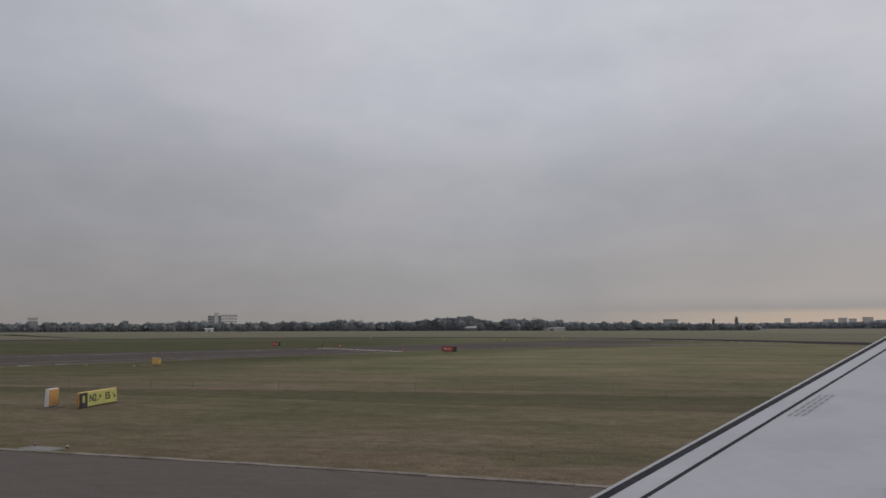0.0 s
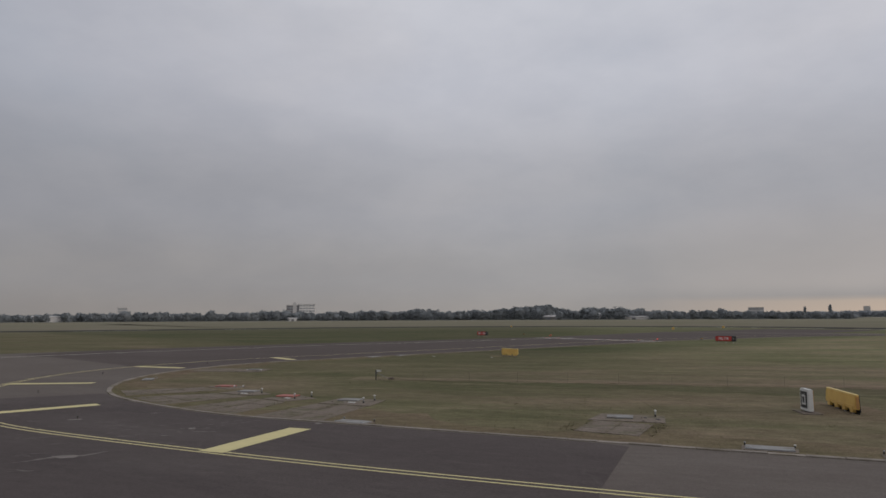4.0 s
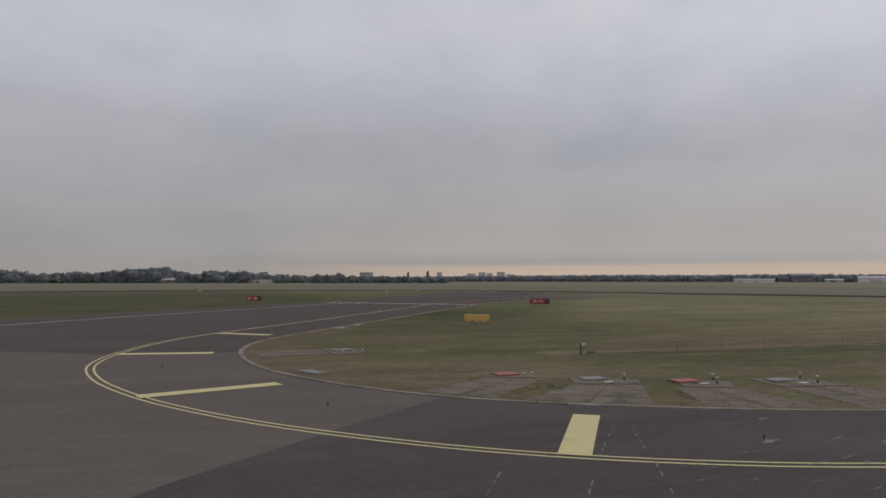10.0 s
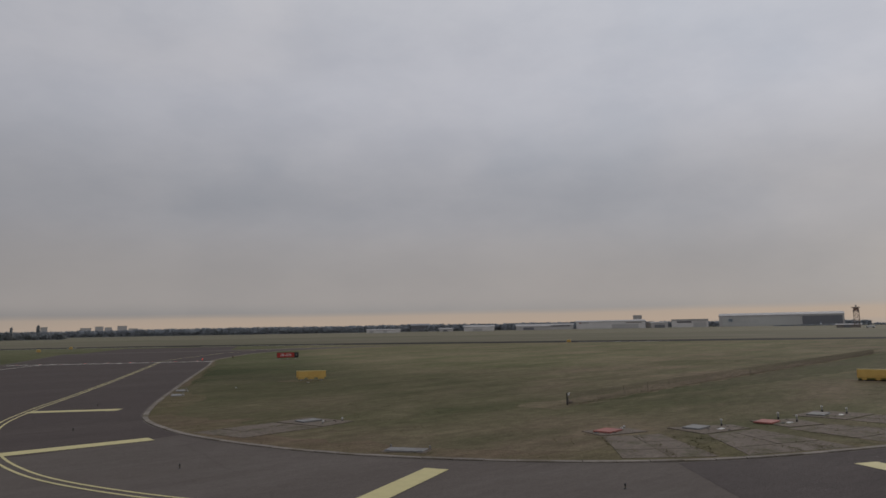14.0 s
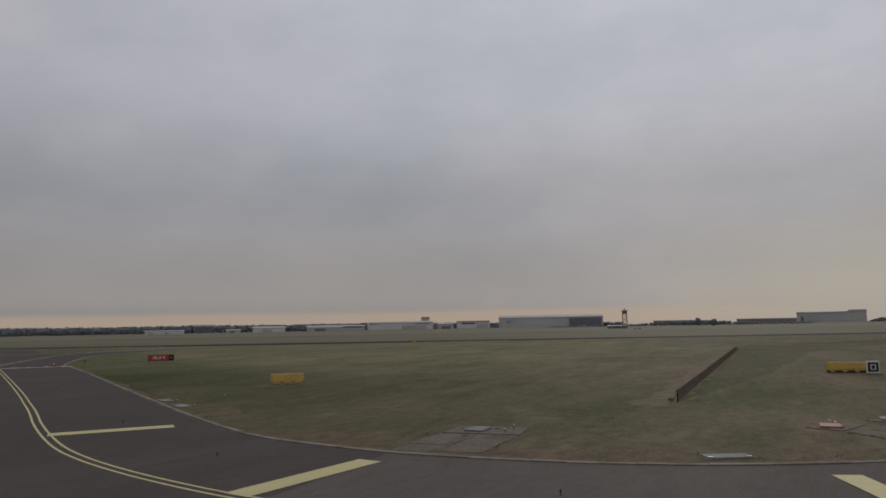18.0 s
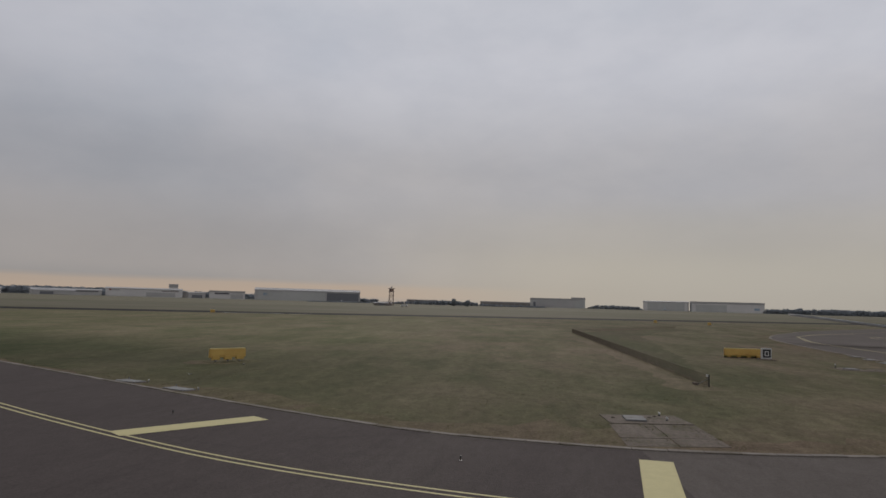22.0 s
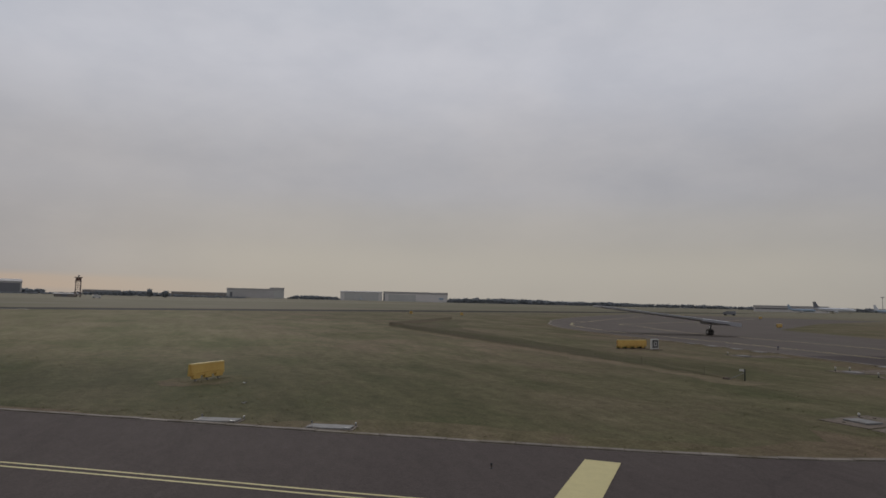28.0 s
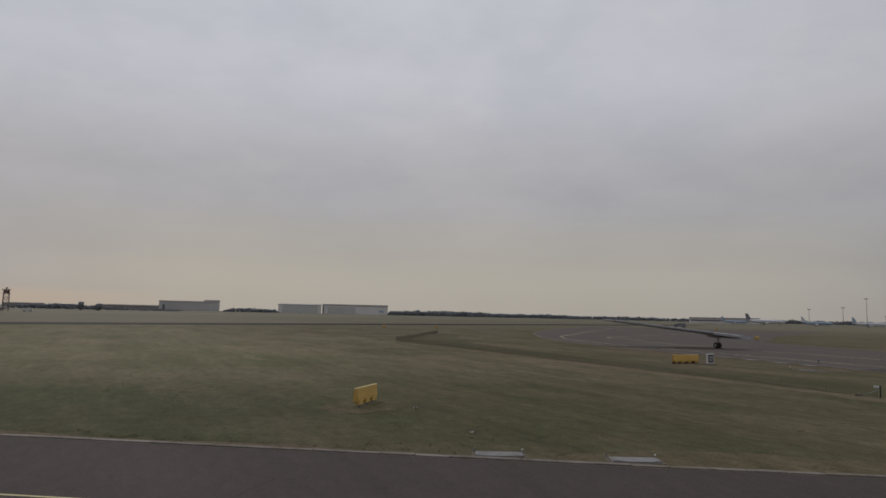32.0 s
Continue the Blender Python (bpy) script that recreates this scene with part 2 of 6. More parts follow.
def layered(name, base, layers, rough, gloss, bump, bump_scale, turn=0.0, cracks=None, lush=None):
    """Colours laid over one another by noises: (colour or factor, scale, low, high, strength, (stretch x, y), detail)."""
    m = bpy.data.materials.new(name)
    m.use_nodes = True
    nt = m.node_tree
    N, K = nt.nodes.new, nt.links.new
    bsdf = nt.nodes["Principled BSDF"]
    geo = N("ShaderNodeNewGeometry")
    rot = N("ShaderNodeVectorRotate")
    rot.rotation_type = "Z_AXIS"
    rot.inputs["Angle"].default_value = radians(turn)
    K(geo.outputs["Position"], rot.inputs["Vector"])

    def noise_fac(scale, stretch=(1, 1), detail=6.0, seed=0.0):
        mp, n = N("ShaderNodeMapping"), N("ShaderNodeTexNoise")
        mp.inputs["Scale"].default_value = (stretch[0], stretch[1], 1)
        mp.inputs["Location"].default_value = (seed * 17.3, seed * 9.1, 0)
        n.inputs["Scale"].default_value, n.inputs["Detail"].default_value, n.inputs["Roughness"].default_value = scale, detail, 0.62
        K(rot.outputs[0], mp.inputs["Vector"])
        K(mp.outputs[0], n.inputs["Vector"])
        return n.outputs["Fac"]

    def ranged(src, lo, hi, to_lo, to_hi):
        r = N("ShaderNodeMapRange")
        r.inputs["From Min"].default_value, r.inputs["From Max"].default_value = lo, hi
        r.inputs["To Min"].default_value, r.inputs["To Max"].default_value = to_lo, to_hi
        K(src, r.inputs["Value"])
        return r.outputs[0]

    def clamped(op, p, q):
        n = N("ShaderNodeMath")
        n.operation, n.use_clamp = op, True
        K(p, n.inputs[0])
        K(q, n.inputs[1])
        return n.outputs[0]

    def blend(fac, p, q, kind="MIX"):
        x = N("ShaderNodeMix")
        x.data_type, x.blend_type = "RGBA", kind
        for sock, v in ((x.inputs[0], fac), (x.inputs[6], p), (x.inputs[7], q)):
            if isinstance(v, (int, float)):
                sock.default_value = v
            elif isinstance(v, tuple):
                sock.default_value = (*v, 1)
            else:
                K(v, sock)
        return x.outputs[2]

    col, damp = None, False
    for k, (tint, scale, lo, hi, strength, stretch, detail) in enumerate(layers):
        if lush and tint is None and not damp:
            damp = True
            # damper, greener turf towards the north of the field, in uneven drifts
            sep = N("ShaderNodeSeparateXYZ")
            K(geo.outputs["Position"], sep.inputs[0])
            north = clamped("ADD", ranged(sep.outputs["Y"], 58.0, 84.0, 0.0, 1.0), ranged(noise_fac(0.06, (0.5, 1.5), 6.0, 41.0), 0.3, 0.7, -0.7, 0.4))
            col = blend(ranged(north, 0.0, 1.0, 0.0, 0.62), col, lush)
            # deep green patches and mowing lanes along the fence
            col = blend(ranged(noise_fac(0.13, (0.6, 1.5), 10.0, 61.0), 0.50, 0.62, 0.0, 0.48), col, (0.058, 0.063, 0.030))
            col = blend(1.0, col, ranged(noise_fac(1.0, (0.03, 0.36), 3.0, 71.0), 0.36, 0.64, 0.93, 1.07), "MULTIPLY")
            # paler in the middle of the field: haze over distance put into the colour
            inner = clamped("MULTIPLY", ranged(sep.outputs["X"], -26.0, 4.0, 0.0, 1.0), ranged(sep.outputs["Y"], 48.0, 84.0, 0.0, 1.0))
            inner = clamped("ADD", inner, ranged(noise_fac(0.05, (0.7, 1.3), 8.0, 81.0), 0.3, 0.7, -0.3, 0.2))
            col = blend(1.0, col, ranged(inner, 0.0, 1.0, 1.0, 1.52), "MULTIPLY")
            # a lusher strip beside the taxiway to the runway
            turned = N("ShaderNodeVectorRotate")
            turned.rotation_type = "Z_AXIS"
            turned.inputs["Center"].default_value, turned.inputs["Angle"].default_value = (-36, 90.6, 0), radians(-50.2)
            K(geo.outputs["Position"], turned.inputs["Vector"])
            run = N("ShaderNodeSeparateXYZ")
            K(turned.outputs[0], run.inputs[0])
            strip = clamped("MULTIPLY", ranged(run.outputs["X"], -36.0, -26.0, 0.0, 1.0), ranged(run.outputs["Y"], 71.0, 80.0, 0.0, 1.0))
            strip = clamped("ADD", strip, ranged(noise_fac(0.09, (0.5, 1.5), 6.0, 91.0), 0.35, 0.65, -0.25, 0.0))
            col = blend(1.0, col, blend(strip, (1.0, 1.0, 1.0), (0.66, 0.75, 0.68)), "MULTIPLY")
            # far grass blended paler with distance, haze painted into its colour
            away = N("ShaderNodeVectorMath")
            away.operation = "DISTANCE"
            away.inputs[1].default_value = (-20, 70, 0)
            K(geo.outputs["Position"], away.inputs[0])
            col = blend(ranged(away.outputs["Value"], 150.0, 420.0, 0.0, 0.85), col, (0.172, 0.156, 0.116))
        x = N("ShaderNodeMix")
        x.data_type = "RGBA"
        fac = noise_fac(scale, stretch, detail, k + 1.0)
        if tint is None:
            x.blend_type = "MULTIPLY"
            x.inputs[0].default_value = 1.0
            K(ranged(fac, lo, hi, 1 - strength, 1 + strength), x.inputs[7])
        else:
            K(ranged(fac, lo, hi, 0, strength), x.inputs[0])
            x.inputs[7].default_value = (*tint, 1)
        if col is None:
            x.inputs[6].default_value = (*base, 1)
        else:
            K(col, x.inputs[6])
        col = x.outputs[2]
    if cracks:
        tint, scale, width, strength = cracks
        vo, warp, add = N("ShaderNodeTexVoronoi"), N("ShaderNodeTexNoise"), N("ShaderNodeMixRGB")
        vo.feature = "DISTANCE_TO_EDGE"
        vo.inputs["Scale"].default_value = scale
        warp.inputs["Scale"].default_value = scale * 3
        add.blend_type = "ADD"
        add.inputs[0].default_value = 0.8
        K(rot.outputs[0], warp.inputs["Vector"])
        K(rot.outputs[0], add.inputs[1])
        K(warp.outputs["Color"], add.inputs[2])
        K(add.outputs[0], vo.inputs["Vector"])
        line = ranged(vo.outputs["Distance"], 0.0, width, strength, 0.0)
        some = N("ShaderNodeMath")
        some.operation = "MULTIPLY"
        K(line, some.inputs[0])
        K(ranged(noise_fac(scale * 0.8, (1, 1), 2.0, 31.0), 0.48, 0.6, 0, 1), some.inputs[1])
        x = N("ShaderNodeMix")
        x.data_type = "RGBA"
        K(some.outputs[0], x.inputs[0])
        K(col, x.inputs[6])
        x.inputs[7].default_value = (*tint, 1)
        col = x.outputs[2]
    K(col, bsdf.inputs["Base Color"])
    bsdf.inputs["Roughness"].default_value = rough
    bsdf.inputs["Specular IOR Level"].default_value = gloss
    bp = N("ShaderNodeBump")
    bp.inputs["Strength"].default_value, bp.inputs["Distance"].default_value = bump, 0.05
    K(noise_fac(bump_scale, (1, 1), 4.0, 50.0), bp.inputs["Height"])
    K(bp.outputs[0], bsdf.inputs["Normal"])
    return m


def turf_layers(green, straw, bare):
    return [(green, 0.022, 0.40, 0.60, 0.65, (0.6, 1.5), 5.0), (green, 0.07, 0.42, 0.62, 0.9, (0.7, 1.2), 8.0), (bare, 0.06, 0.46, 0.62, 0.75, (0.7, 1.3), 8.0), (straw, 0.16, 0.50, 0.70, 0.5, (0.5, 1.4), 8.0),
            (bare, 0.45, 0.58, 0.72, 0.6, (0.6, 1.4), 6.0), (None, 0.5, 0.3, 0.7, 0.14, (0.6, 1.5), 7.0),
            (None, 1.6, 0.32, 0.68, 0.20, (0.75, 1.25), 8.0), (None, 9.0, 0.3, 0.7, 0.22, (1, 1), 4.0)]


def tarmac_layers(light, dark, stain):
    return [(light, 0.11, 0.45, 0.66, 0.9, (0.6, 1.5), 6.0), (dark, 0.3, 0.52, 0.72, 0.7, (0.35, 1.9), 6.0), (stain, 0.8, 0.62, 0.76, 0.6, (0.4, 1.4), 6.0),
            (None, 2.2, 0.3, 0.7, 0.08, (0.5, 1.4), 6.0), (None, 14.0, 0.3, 0.7, 0.13, (1, 1), 4.0)]


M = {
    "grass": layered("mown_grass", (0.134, 0.112, 0.071), turf_layers((0.086, 0.083, 0.044), (0.170, 0.136, 0.090), (0.150, 0.112, 0.080)), 0.95, 0.03, 0.5, 5.0, 8.0, None, (0.082, 0.076, 0.042)),
    "straw": layered("straw_lane", (0.160, 0.127, 0.087), turf_layers((0.115, 0.102, 0.06), (0.19, 0.15, 0.105), (0.17, 0.128, 0.092)), 0.95, 0.03, 0.9, 6.0, 7.0),
    "verge": layered("dry_verge", (0.128, 0.100, 0.066), turf_layers((0.098, 0.090, 0.048), (0.165, 0.125, 0.085), (0.140, 0.100, 0.074)), 0.95, 0.03, 0.9, 6.0, 14.0),
    "rough": layered("rough_grass", (0.094, 0.087, 0.050), turf_layers((0.062, 0.066, 0.032), (0.122, 0.102, 0.064), (0.104, 0.082, 0.056)), 0.95, 0.03, 0.7, 4.0, 8.0),
    "field": surface("dry_field", (0.160, 0.143, 0.107), (0.133, 0.121, 0.084), 0.03, 0.95, 0, 1.0, 0.2, 0, (0.128, 0.120, 0.080), 0.012, c_low=0.46, c_high=0.62, gloss=0.03),
    "blade": foliage("grass_blades", (0.125, 0.118, 0.062), (0.165, 0.142, 0.088), 0.4),
    "asphalt_light": layered("pale_worn_asphalt", (0.108, 0.0915, 0.082), tarmac_layers((0.126, 0.108, 0.097), (0.096, 0.081, 0.073), (0.130, 0.112, 0.103)), 0.95, 0.06, 0.45, 20.0, 14.0, ((0.05, 0.042, 0.040), 0.12, 0.008, 0.3)),
    "asphalt": layered("worn_asphalt", (0.077, 0.063, 0.059), tarmac_layers((0.088, 0.073, 0.067), (0.065, 0.053, 0.050), (0.102, 0.086, 0.080)), 0.95, 0.06, 0.45, 20.0, 14.0, ((0.05, 0.042, 0.040), 0.12, 0.008, 0.35)),
    "asphalt_dark": layered("newer_asphalt", (0.072, 0.060, 0.0575), tarmac_layers((0.090, 0.0765, 0.072), (0.060, 0.050, 0.049), (0.105, 0.090, 0.084)), 0.95, 0.06, 0.45, 20.0, 18.0, ((0.105, 0.092, 0.085), 0.22, 0.008, 0.3)),
    "scrape": surface("pale_scraped_asphalt", (0.165, 0.145, 0.13), (0.12, 0.104, 0.096), 3.0, 0.95, 0, 12.0, 0.4),
    "runway": surface("runway_asphalt", (0.026, 0.024, 0.025), (0.040, 0.036, 0.036), 0.05, 0.97, 0, 6.0, 0.2, gloss=0.03),
    "concrete": layered("weathered_concrete", (0.148, 0.122, 0.101), [((0.092, 0.085, 0.052), 0.9, 0.52, 0.66, 0.85, (1, 1), 6.0), ((0.180, 0.151, 0.127), 0.6, 0.5, 0.7, 0.8, (1, 1.3), 6.0), ((0.070, 0.060, 0.050), 2.6, 0.63, 0.72, 0.7, (1, 1), 5.0), (None, 7.0, 0.3, 0.7, 0.25, (1, 1), 4.0)], 0.95, 0.06, 0.5, 14.0),
    "kerb": surface("kerb_concrete", (0.175, 0.152, 0.130), (0.225, 0.198, 0.172), 1.5, 0.95, 0, 12.0, 0.4, 0.14, (0.13, 0.11, 0.08), 0.7, gloss=0.08),
    "plate": surface("galvanised_plate", (0.180, 0.175, 0.170), (0.23, 0.225, 0.22), 2.5, 0.85, 0.0, 12.0, 0.1, 0.12, (0.14, 0.12, 0.10), 1.4),
    "paint_yellow": surface("worn_yellow_paint", (0.50, 0.435, 0.215), (0.46, 0.40, 0.20), 2.5, 0.75, 0, 20.0, 0.1, 0, (0.41, 0.36, 0.19), 1.2, (1, 1, 1), 0.35, 0.65, 0.62, 0.8),
    "paint_white": surface("worn_white_paint", (0.60, 0.57, 0.50), (0.48, 0.46, 0.42), 2.5, 0.75, 0, 20.0),
    "sign_yellow": surface("yellow_sign_shell", (0.56, 0.37, 0.105), (0.49, 0.31, 0.085), 1.5, 0.6, 0, 30.0),
    "sign_cap": surface("pale_yellow_ridge", (0.62, 0.47, 0.20), (0.56, 0.42, 0.17), 1.5, 0.6, 0, 30.0),
    "face_yellow": surface("yellow_sign_face", (0.37, 0.355, 0.115), (0.32, 0.31, 0.105), 1.5, 0.45, 0, 30.0),
    "sign_orange": surface("orange_back_panel", (0.40, 0.215, 0.075), (0.35, 0.19, 0.07), 1.5, 0.5, 0, 30.0),
    "sign_red": surface("red_sign_face", (0.42, 0.045, 0.035), (0.36, 0.04, 0.035), 1.5, 0.5, 0, 30.0),
    "red_cover": surface("faded_red_cover", (0.30, 0.10, 0.08), (0.23, 0.088, 0.074), 1.5, 0.7, 0, 20.0),
    "black": surface("black_enamel", (0.018, 0.018, 0.02), (0.03, 0.03, 0.03), 2.0, 0.5, 0, 20.0),
    "white": surface("white_enamel", (0.54, 0.53, 0.51), (0.47, 0.46, 0.44), 2.0, 0.5, 0, 20.0),
    "steel": surface("dull_steel", (0.22, 0.22, 0.23), (0.3, 0.3, 0.3), 3.0, 0.5, 0.7, 20.0),
    "blue": surface("blue_lens", (0.03, 0.04, 0.12), (0.02, 0.03, 0.08), 3.0, 0.3, 0, 20.0),
    "net": surface("dark_mesh_netting", (0.145, 0.120, 0.092), (0.172, 0.142, 0.108), 2.0, 0.9, 0, 20.0),
    "bark": surface("bark", (0.07, 0.055, 0.04), (0.10, 0.08, 0.06), 1.0, 0.9, 0, 4.0),
    # leaf colours paled to blue-grey: distance haze is put into them
    "leaf": foliage("haze_grey_leaves", (0.200, 0.214, 0.225), (0.228, 0.241, 0.248), 0.03),
    "wood_far": foliage("hazed_far_wood", (0.245, 0.262, 0.285), (0.270, 0.286, 0.305), 0.01),
    "clad_white": surface("white_cladding", (0.64, 0.61, 0.59), (0.58, 0.555, 0.54), 0.02, 0.6, 0, 0.5),
    "clad_grey": surface("grey_cladding", (0.46, 0.44, 0.43), (0.40, 0.385, 0.375), 0.02, 0.6, 0, 0.5),
    "clad_dark": surface("dark_hangar_door", (0.15, 0.155, 0.172), (0.17, 0.172, 0.185), 0.04, 0.5, 0, 0.5),
    "clad_green": surface("pale_green_cladding", (0.48, 0.475, 0.455), (0.43, 0.425, 0.41), 0.02, 0.6, 0, 0.5),
    "roof_grey": surface("grey_roof", (0.40, 0.38, 0.37), (0.34, 0.325, 0.32), 0.03, 0.7, 0, 0.5),
    "clad_brown": surface("brown_brick_wall", (0.24, 0.22, 0.20), (0.20, 0.18, 0.17), 0.03, 0.8, 0, 0.5),
    "glass": surface("window_band", (0.14, 0.125, 0.135), (0.15, 0.155, 0.16), 0.05, 0.25, 0, 0.5),
    "pale_glass": surface("hazy_window", (0.26, 0.265, 0.27), (0.30, 0.30, 0.305), 0.05, 0.35, 0, 0.5),
    "blue_paint": surface("light_blue_paint", (0.30, 0.38, 0.46), (0.27, 0.34, 0.42), 0.05, 0.4, 0, 0.5),
    "aircraft_white": surface("aircraft_white_paint", (0.60, 0.61, 0.63), (0.56, 0.57, 0.60), 0.3, 0.4, 0, 3.0),
    "wing_grey": surface("wing_grey_paint", (0.33, 0.325, 0.345), (0.355, 0.35, 0.37), 0.8, 0.5, 0, 6.0, 0, 0, (0.30, 0.295, 0.315), 0.7),
    "sealant_and_gap": surface("dark_sealant_and_gap", (0.022, 0.020, 0.024), (0.035, 0.032, 0.038), 3.0, 0.85, 0, 20.0, gloss=0.1),
    "faded_ink": surface("faded_stencil_ink", (0.19, 0.185, 0.20), (0.25, 0.245, 0.26), 6.0, 0.7, 0, 30.0),
    "tyre": surface("dusty_rubber", (0.085, 0.080, 0.076), (0.11, 0.10, 0.095), 3.0, 0.9, 0, 20.0, gloss=0.1),
    "slat_metal": surface("bare_slat_edge", (0.42, 0.42, 0.43), (0.36, 0.36, 0.37), 1.0, 0.35, 0.6, 10.0),
    "mast_paint": surface("faded_mast_paint", (0.20, 0.165, 0.15), (0.25, 0.20, 0.18), 0.5, 0.7, 0, 2.0),
    "tower_red": surface("tower_red_paint", (0.20, 0.10, 0.085), (0.17, 0.085, 0.075), 0.5, 0.6, 0, 2.0),
    "red_lamp": lamp_material("red_stop_lamp", (1.0, 0.08, 0.06), 0.8),
    "amber_lamp": surface("unlit_amber_lens", (0.55, 0.30, 0.05), (0.48, 0.26, 0.05), 3.0, 0.3, 0, 20.0),
    "white_lamp": lamp_material("white_lamp", (1.0, 0.95, 0.85), 3.0),
}

# ---------------------------------------------------------------- builders


def mesh_object(name, bm, material, parent=None, smooth=False):
    me = bpy.data.meshes.new(name)
    bm.normal_update()
    bm.to_mesh(me)
    bm.free()
    me.materials.append(M[material])
    if smooth:
        me.polygons.foreach_set("use_smooth", [True] * len(me.polygons))
    ob = new(name, me)
    ob.parent = parent
    return ob


def part(name, bm, material, parent, label="", smooth=False):
    ob = mesh_object(name, bm, material, parent, smooth)
    return tagged(ob, label) if label else ob


def thing(name, m, label, category, group="", kind=""):
    e = new(name)
    e.matrix_world = m
    return tagged(e, label, category, group, kind)


def box(x0, y0, z0, x1, y1, z1, bevel=0.0, bm=None):
    own = bmesh.new()
    bmesh.ops.create_cube(own, size=1.0)
    for v in own.verts:
        v.co = Vector((x0 + (v.co.x + 0.5) * (x1 - x0), y0 + (v.co.y + 0.5) * (y1 - y0), z0 + (v.co.z + 0.5) * (z1 - z0)))
    if bevel:
        bmesh.ops.bevel(own, geom=own.edges[:], offset=bevel, segments=2, affect="EDGES", profile=0.6)
    return merged(own, bm)


def merged(own, bm):
    if bm is None:
        return own
    me = bpy.data.meshes.new("tmp")
    own.to_mesh(me)
    own.free()
    bm.from_mesh(me)
    bpy.data.meshes.remove(me)
    return bm


def tube(p, q, r0, r1=None, n=10, bm=None):
    """A closed, tapered round bar from p to q."""
    own = bm or bmesh.new()
    p, q = Vector(p), Vector(q)
    turn = (q - p).to_track_quat("Z", "Y").to_matrix()
    rings = []
    for c, r in ((p, r0), (q, r0 if r1 is None else r1)):
        rings.append([own.verts.new(c + turn @ Vector((math.cos(6.28318 * i / n) * r, math.sin(6.28318 * i / n) * r, 0))) for i in range(n)])
    for i in range(n):
        own.faces.new((rings[0][i], rings[0][(i + 1) % n], rings[1][(i + 1) % n], rings[1][i]))
    own.faces.new(list(reversed(rings[0])))
    own.faces.new(rings[1])
    return own


def spline(points, step):
    """Points evenly spread along a smooth curve through the given ones."""
    p = [Vector((*q, 0)) for q in points]
    p = [p[0] * 2 - p[1]] + p + [p[-1] * 2 - p[-2]]
    dense = []
    for i in range(1, len(p) - 2):
        for k in range(24):
            t = k / 24
            a, b, c, d = p[i - 1:i + 3]
            dense.append(0.5 * ((2 * b) + (c - a) * t + (2 * a - 5 * b + 4 * c - d) * t * t + (3 * b - a - 3 * c + d) * t ** 3))
    dense.append(p[-2])
    out, left = [dense[0]], step
    for a, b in zip(dense, dense[1:]):
        gone, far = 0.0, (b - a).length
        while far - gone >= left:
            gone += left
            out.append(a.lerp(b, gone / far))
            left = step
        left -= far - gone
    return out


def offset(points, d):
    """The same curve d metres to its left."""
    out = []
    for i, q in enumerate(points):
        w = (points[min(i + 1, len(points) - 1)] - points[max(i - 1, 0)]).normalized()
        out.append(q + Vector((-w.y, w.x, 0)) * d)
    return out


def ribbon(points, d0, d1, z, thick=0.0):
    """A flat strip along a curve, from d0 to d1 metres to its left, with edges of that thickness."""
    bm = bmesh.new()
    rows = [[bm.verts.new((v.x, v.y, z)) for v in offset(points, d)] for d in (d0, d1)]
    for i in range(len(points) - 1):
        bm.faces.new((rows[0][i], rows[0][i + 1], rows[1][i + 1], rows[1][i]))
    if thick:
        low = [[bm.verts.new(v.co - Vector((0, 0, thick))) for v in row] for row in rows]
        for i in range(len(points) - 1):
            bm.faces.new((rows[0][i + 1], rows[0][i], low[0][i], low[0][i + 1]))
            bm.faces.new((rows[1][i], rows[1][i + 1], low[1][i + 1], low[1][i]))
    return bm


def sheet(points, z):
    bm = bmesh.new()
    vs = [bm.verts.new((q[0], q[1], z)) for q in points]
    edges = [bm.edges.new((vs[i], vs[(i + 1) % len(vs)])) for i in range(len(vs))]
    bmesh.ops.triangle_fill(bm, use_beauty=True, edges=edges, normal=(0, 0, 1))
    for f in bm.faces:
        if f.normal.z < 0:
            f.normal_flip()
    return bm


def structure(name, bm, material, label, category):
    return tagged(mesh_object(name, bm, material), label, category, kind="structure")


# ---------------------------------------------------------------- ground and pavements
KERB = [(200, -140), (140, -68), (105, -30), (80, -6), (66, 4.5), (54, 13.5), (38, 22.8), (24, 28.2), (13.2, 31.4), (5.1, 33.6), (-5.3, 36.1), (-13.8, 38.4), (-19.6, 40.2), (-28, 42.9),
        (-33.8, 44.8), (-37, 46.4), (-40.5, 48.7), (-43.5, 51.2), (-45.8, 54.2), (-47.6, 58), (-48.7, 61.8), (-49.05, 65.8), (-48.8, 69.8), (-48.1, 72.9),
        (-46.8, 76.4), (-44.75, 79.6), (-40.83, 84.72), (-36.03, 90.62), (-30.14, 97.82), (-10.4, 121.8), (-2.6, 131.8), (0.4, 135.6), (6.8, 141.4), (16, 149.3), (27, 157.5), (40, 163.5), (54, 166), (70, 165.5), (92, 163)]
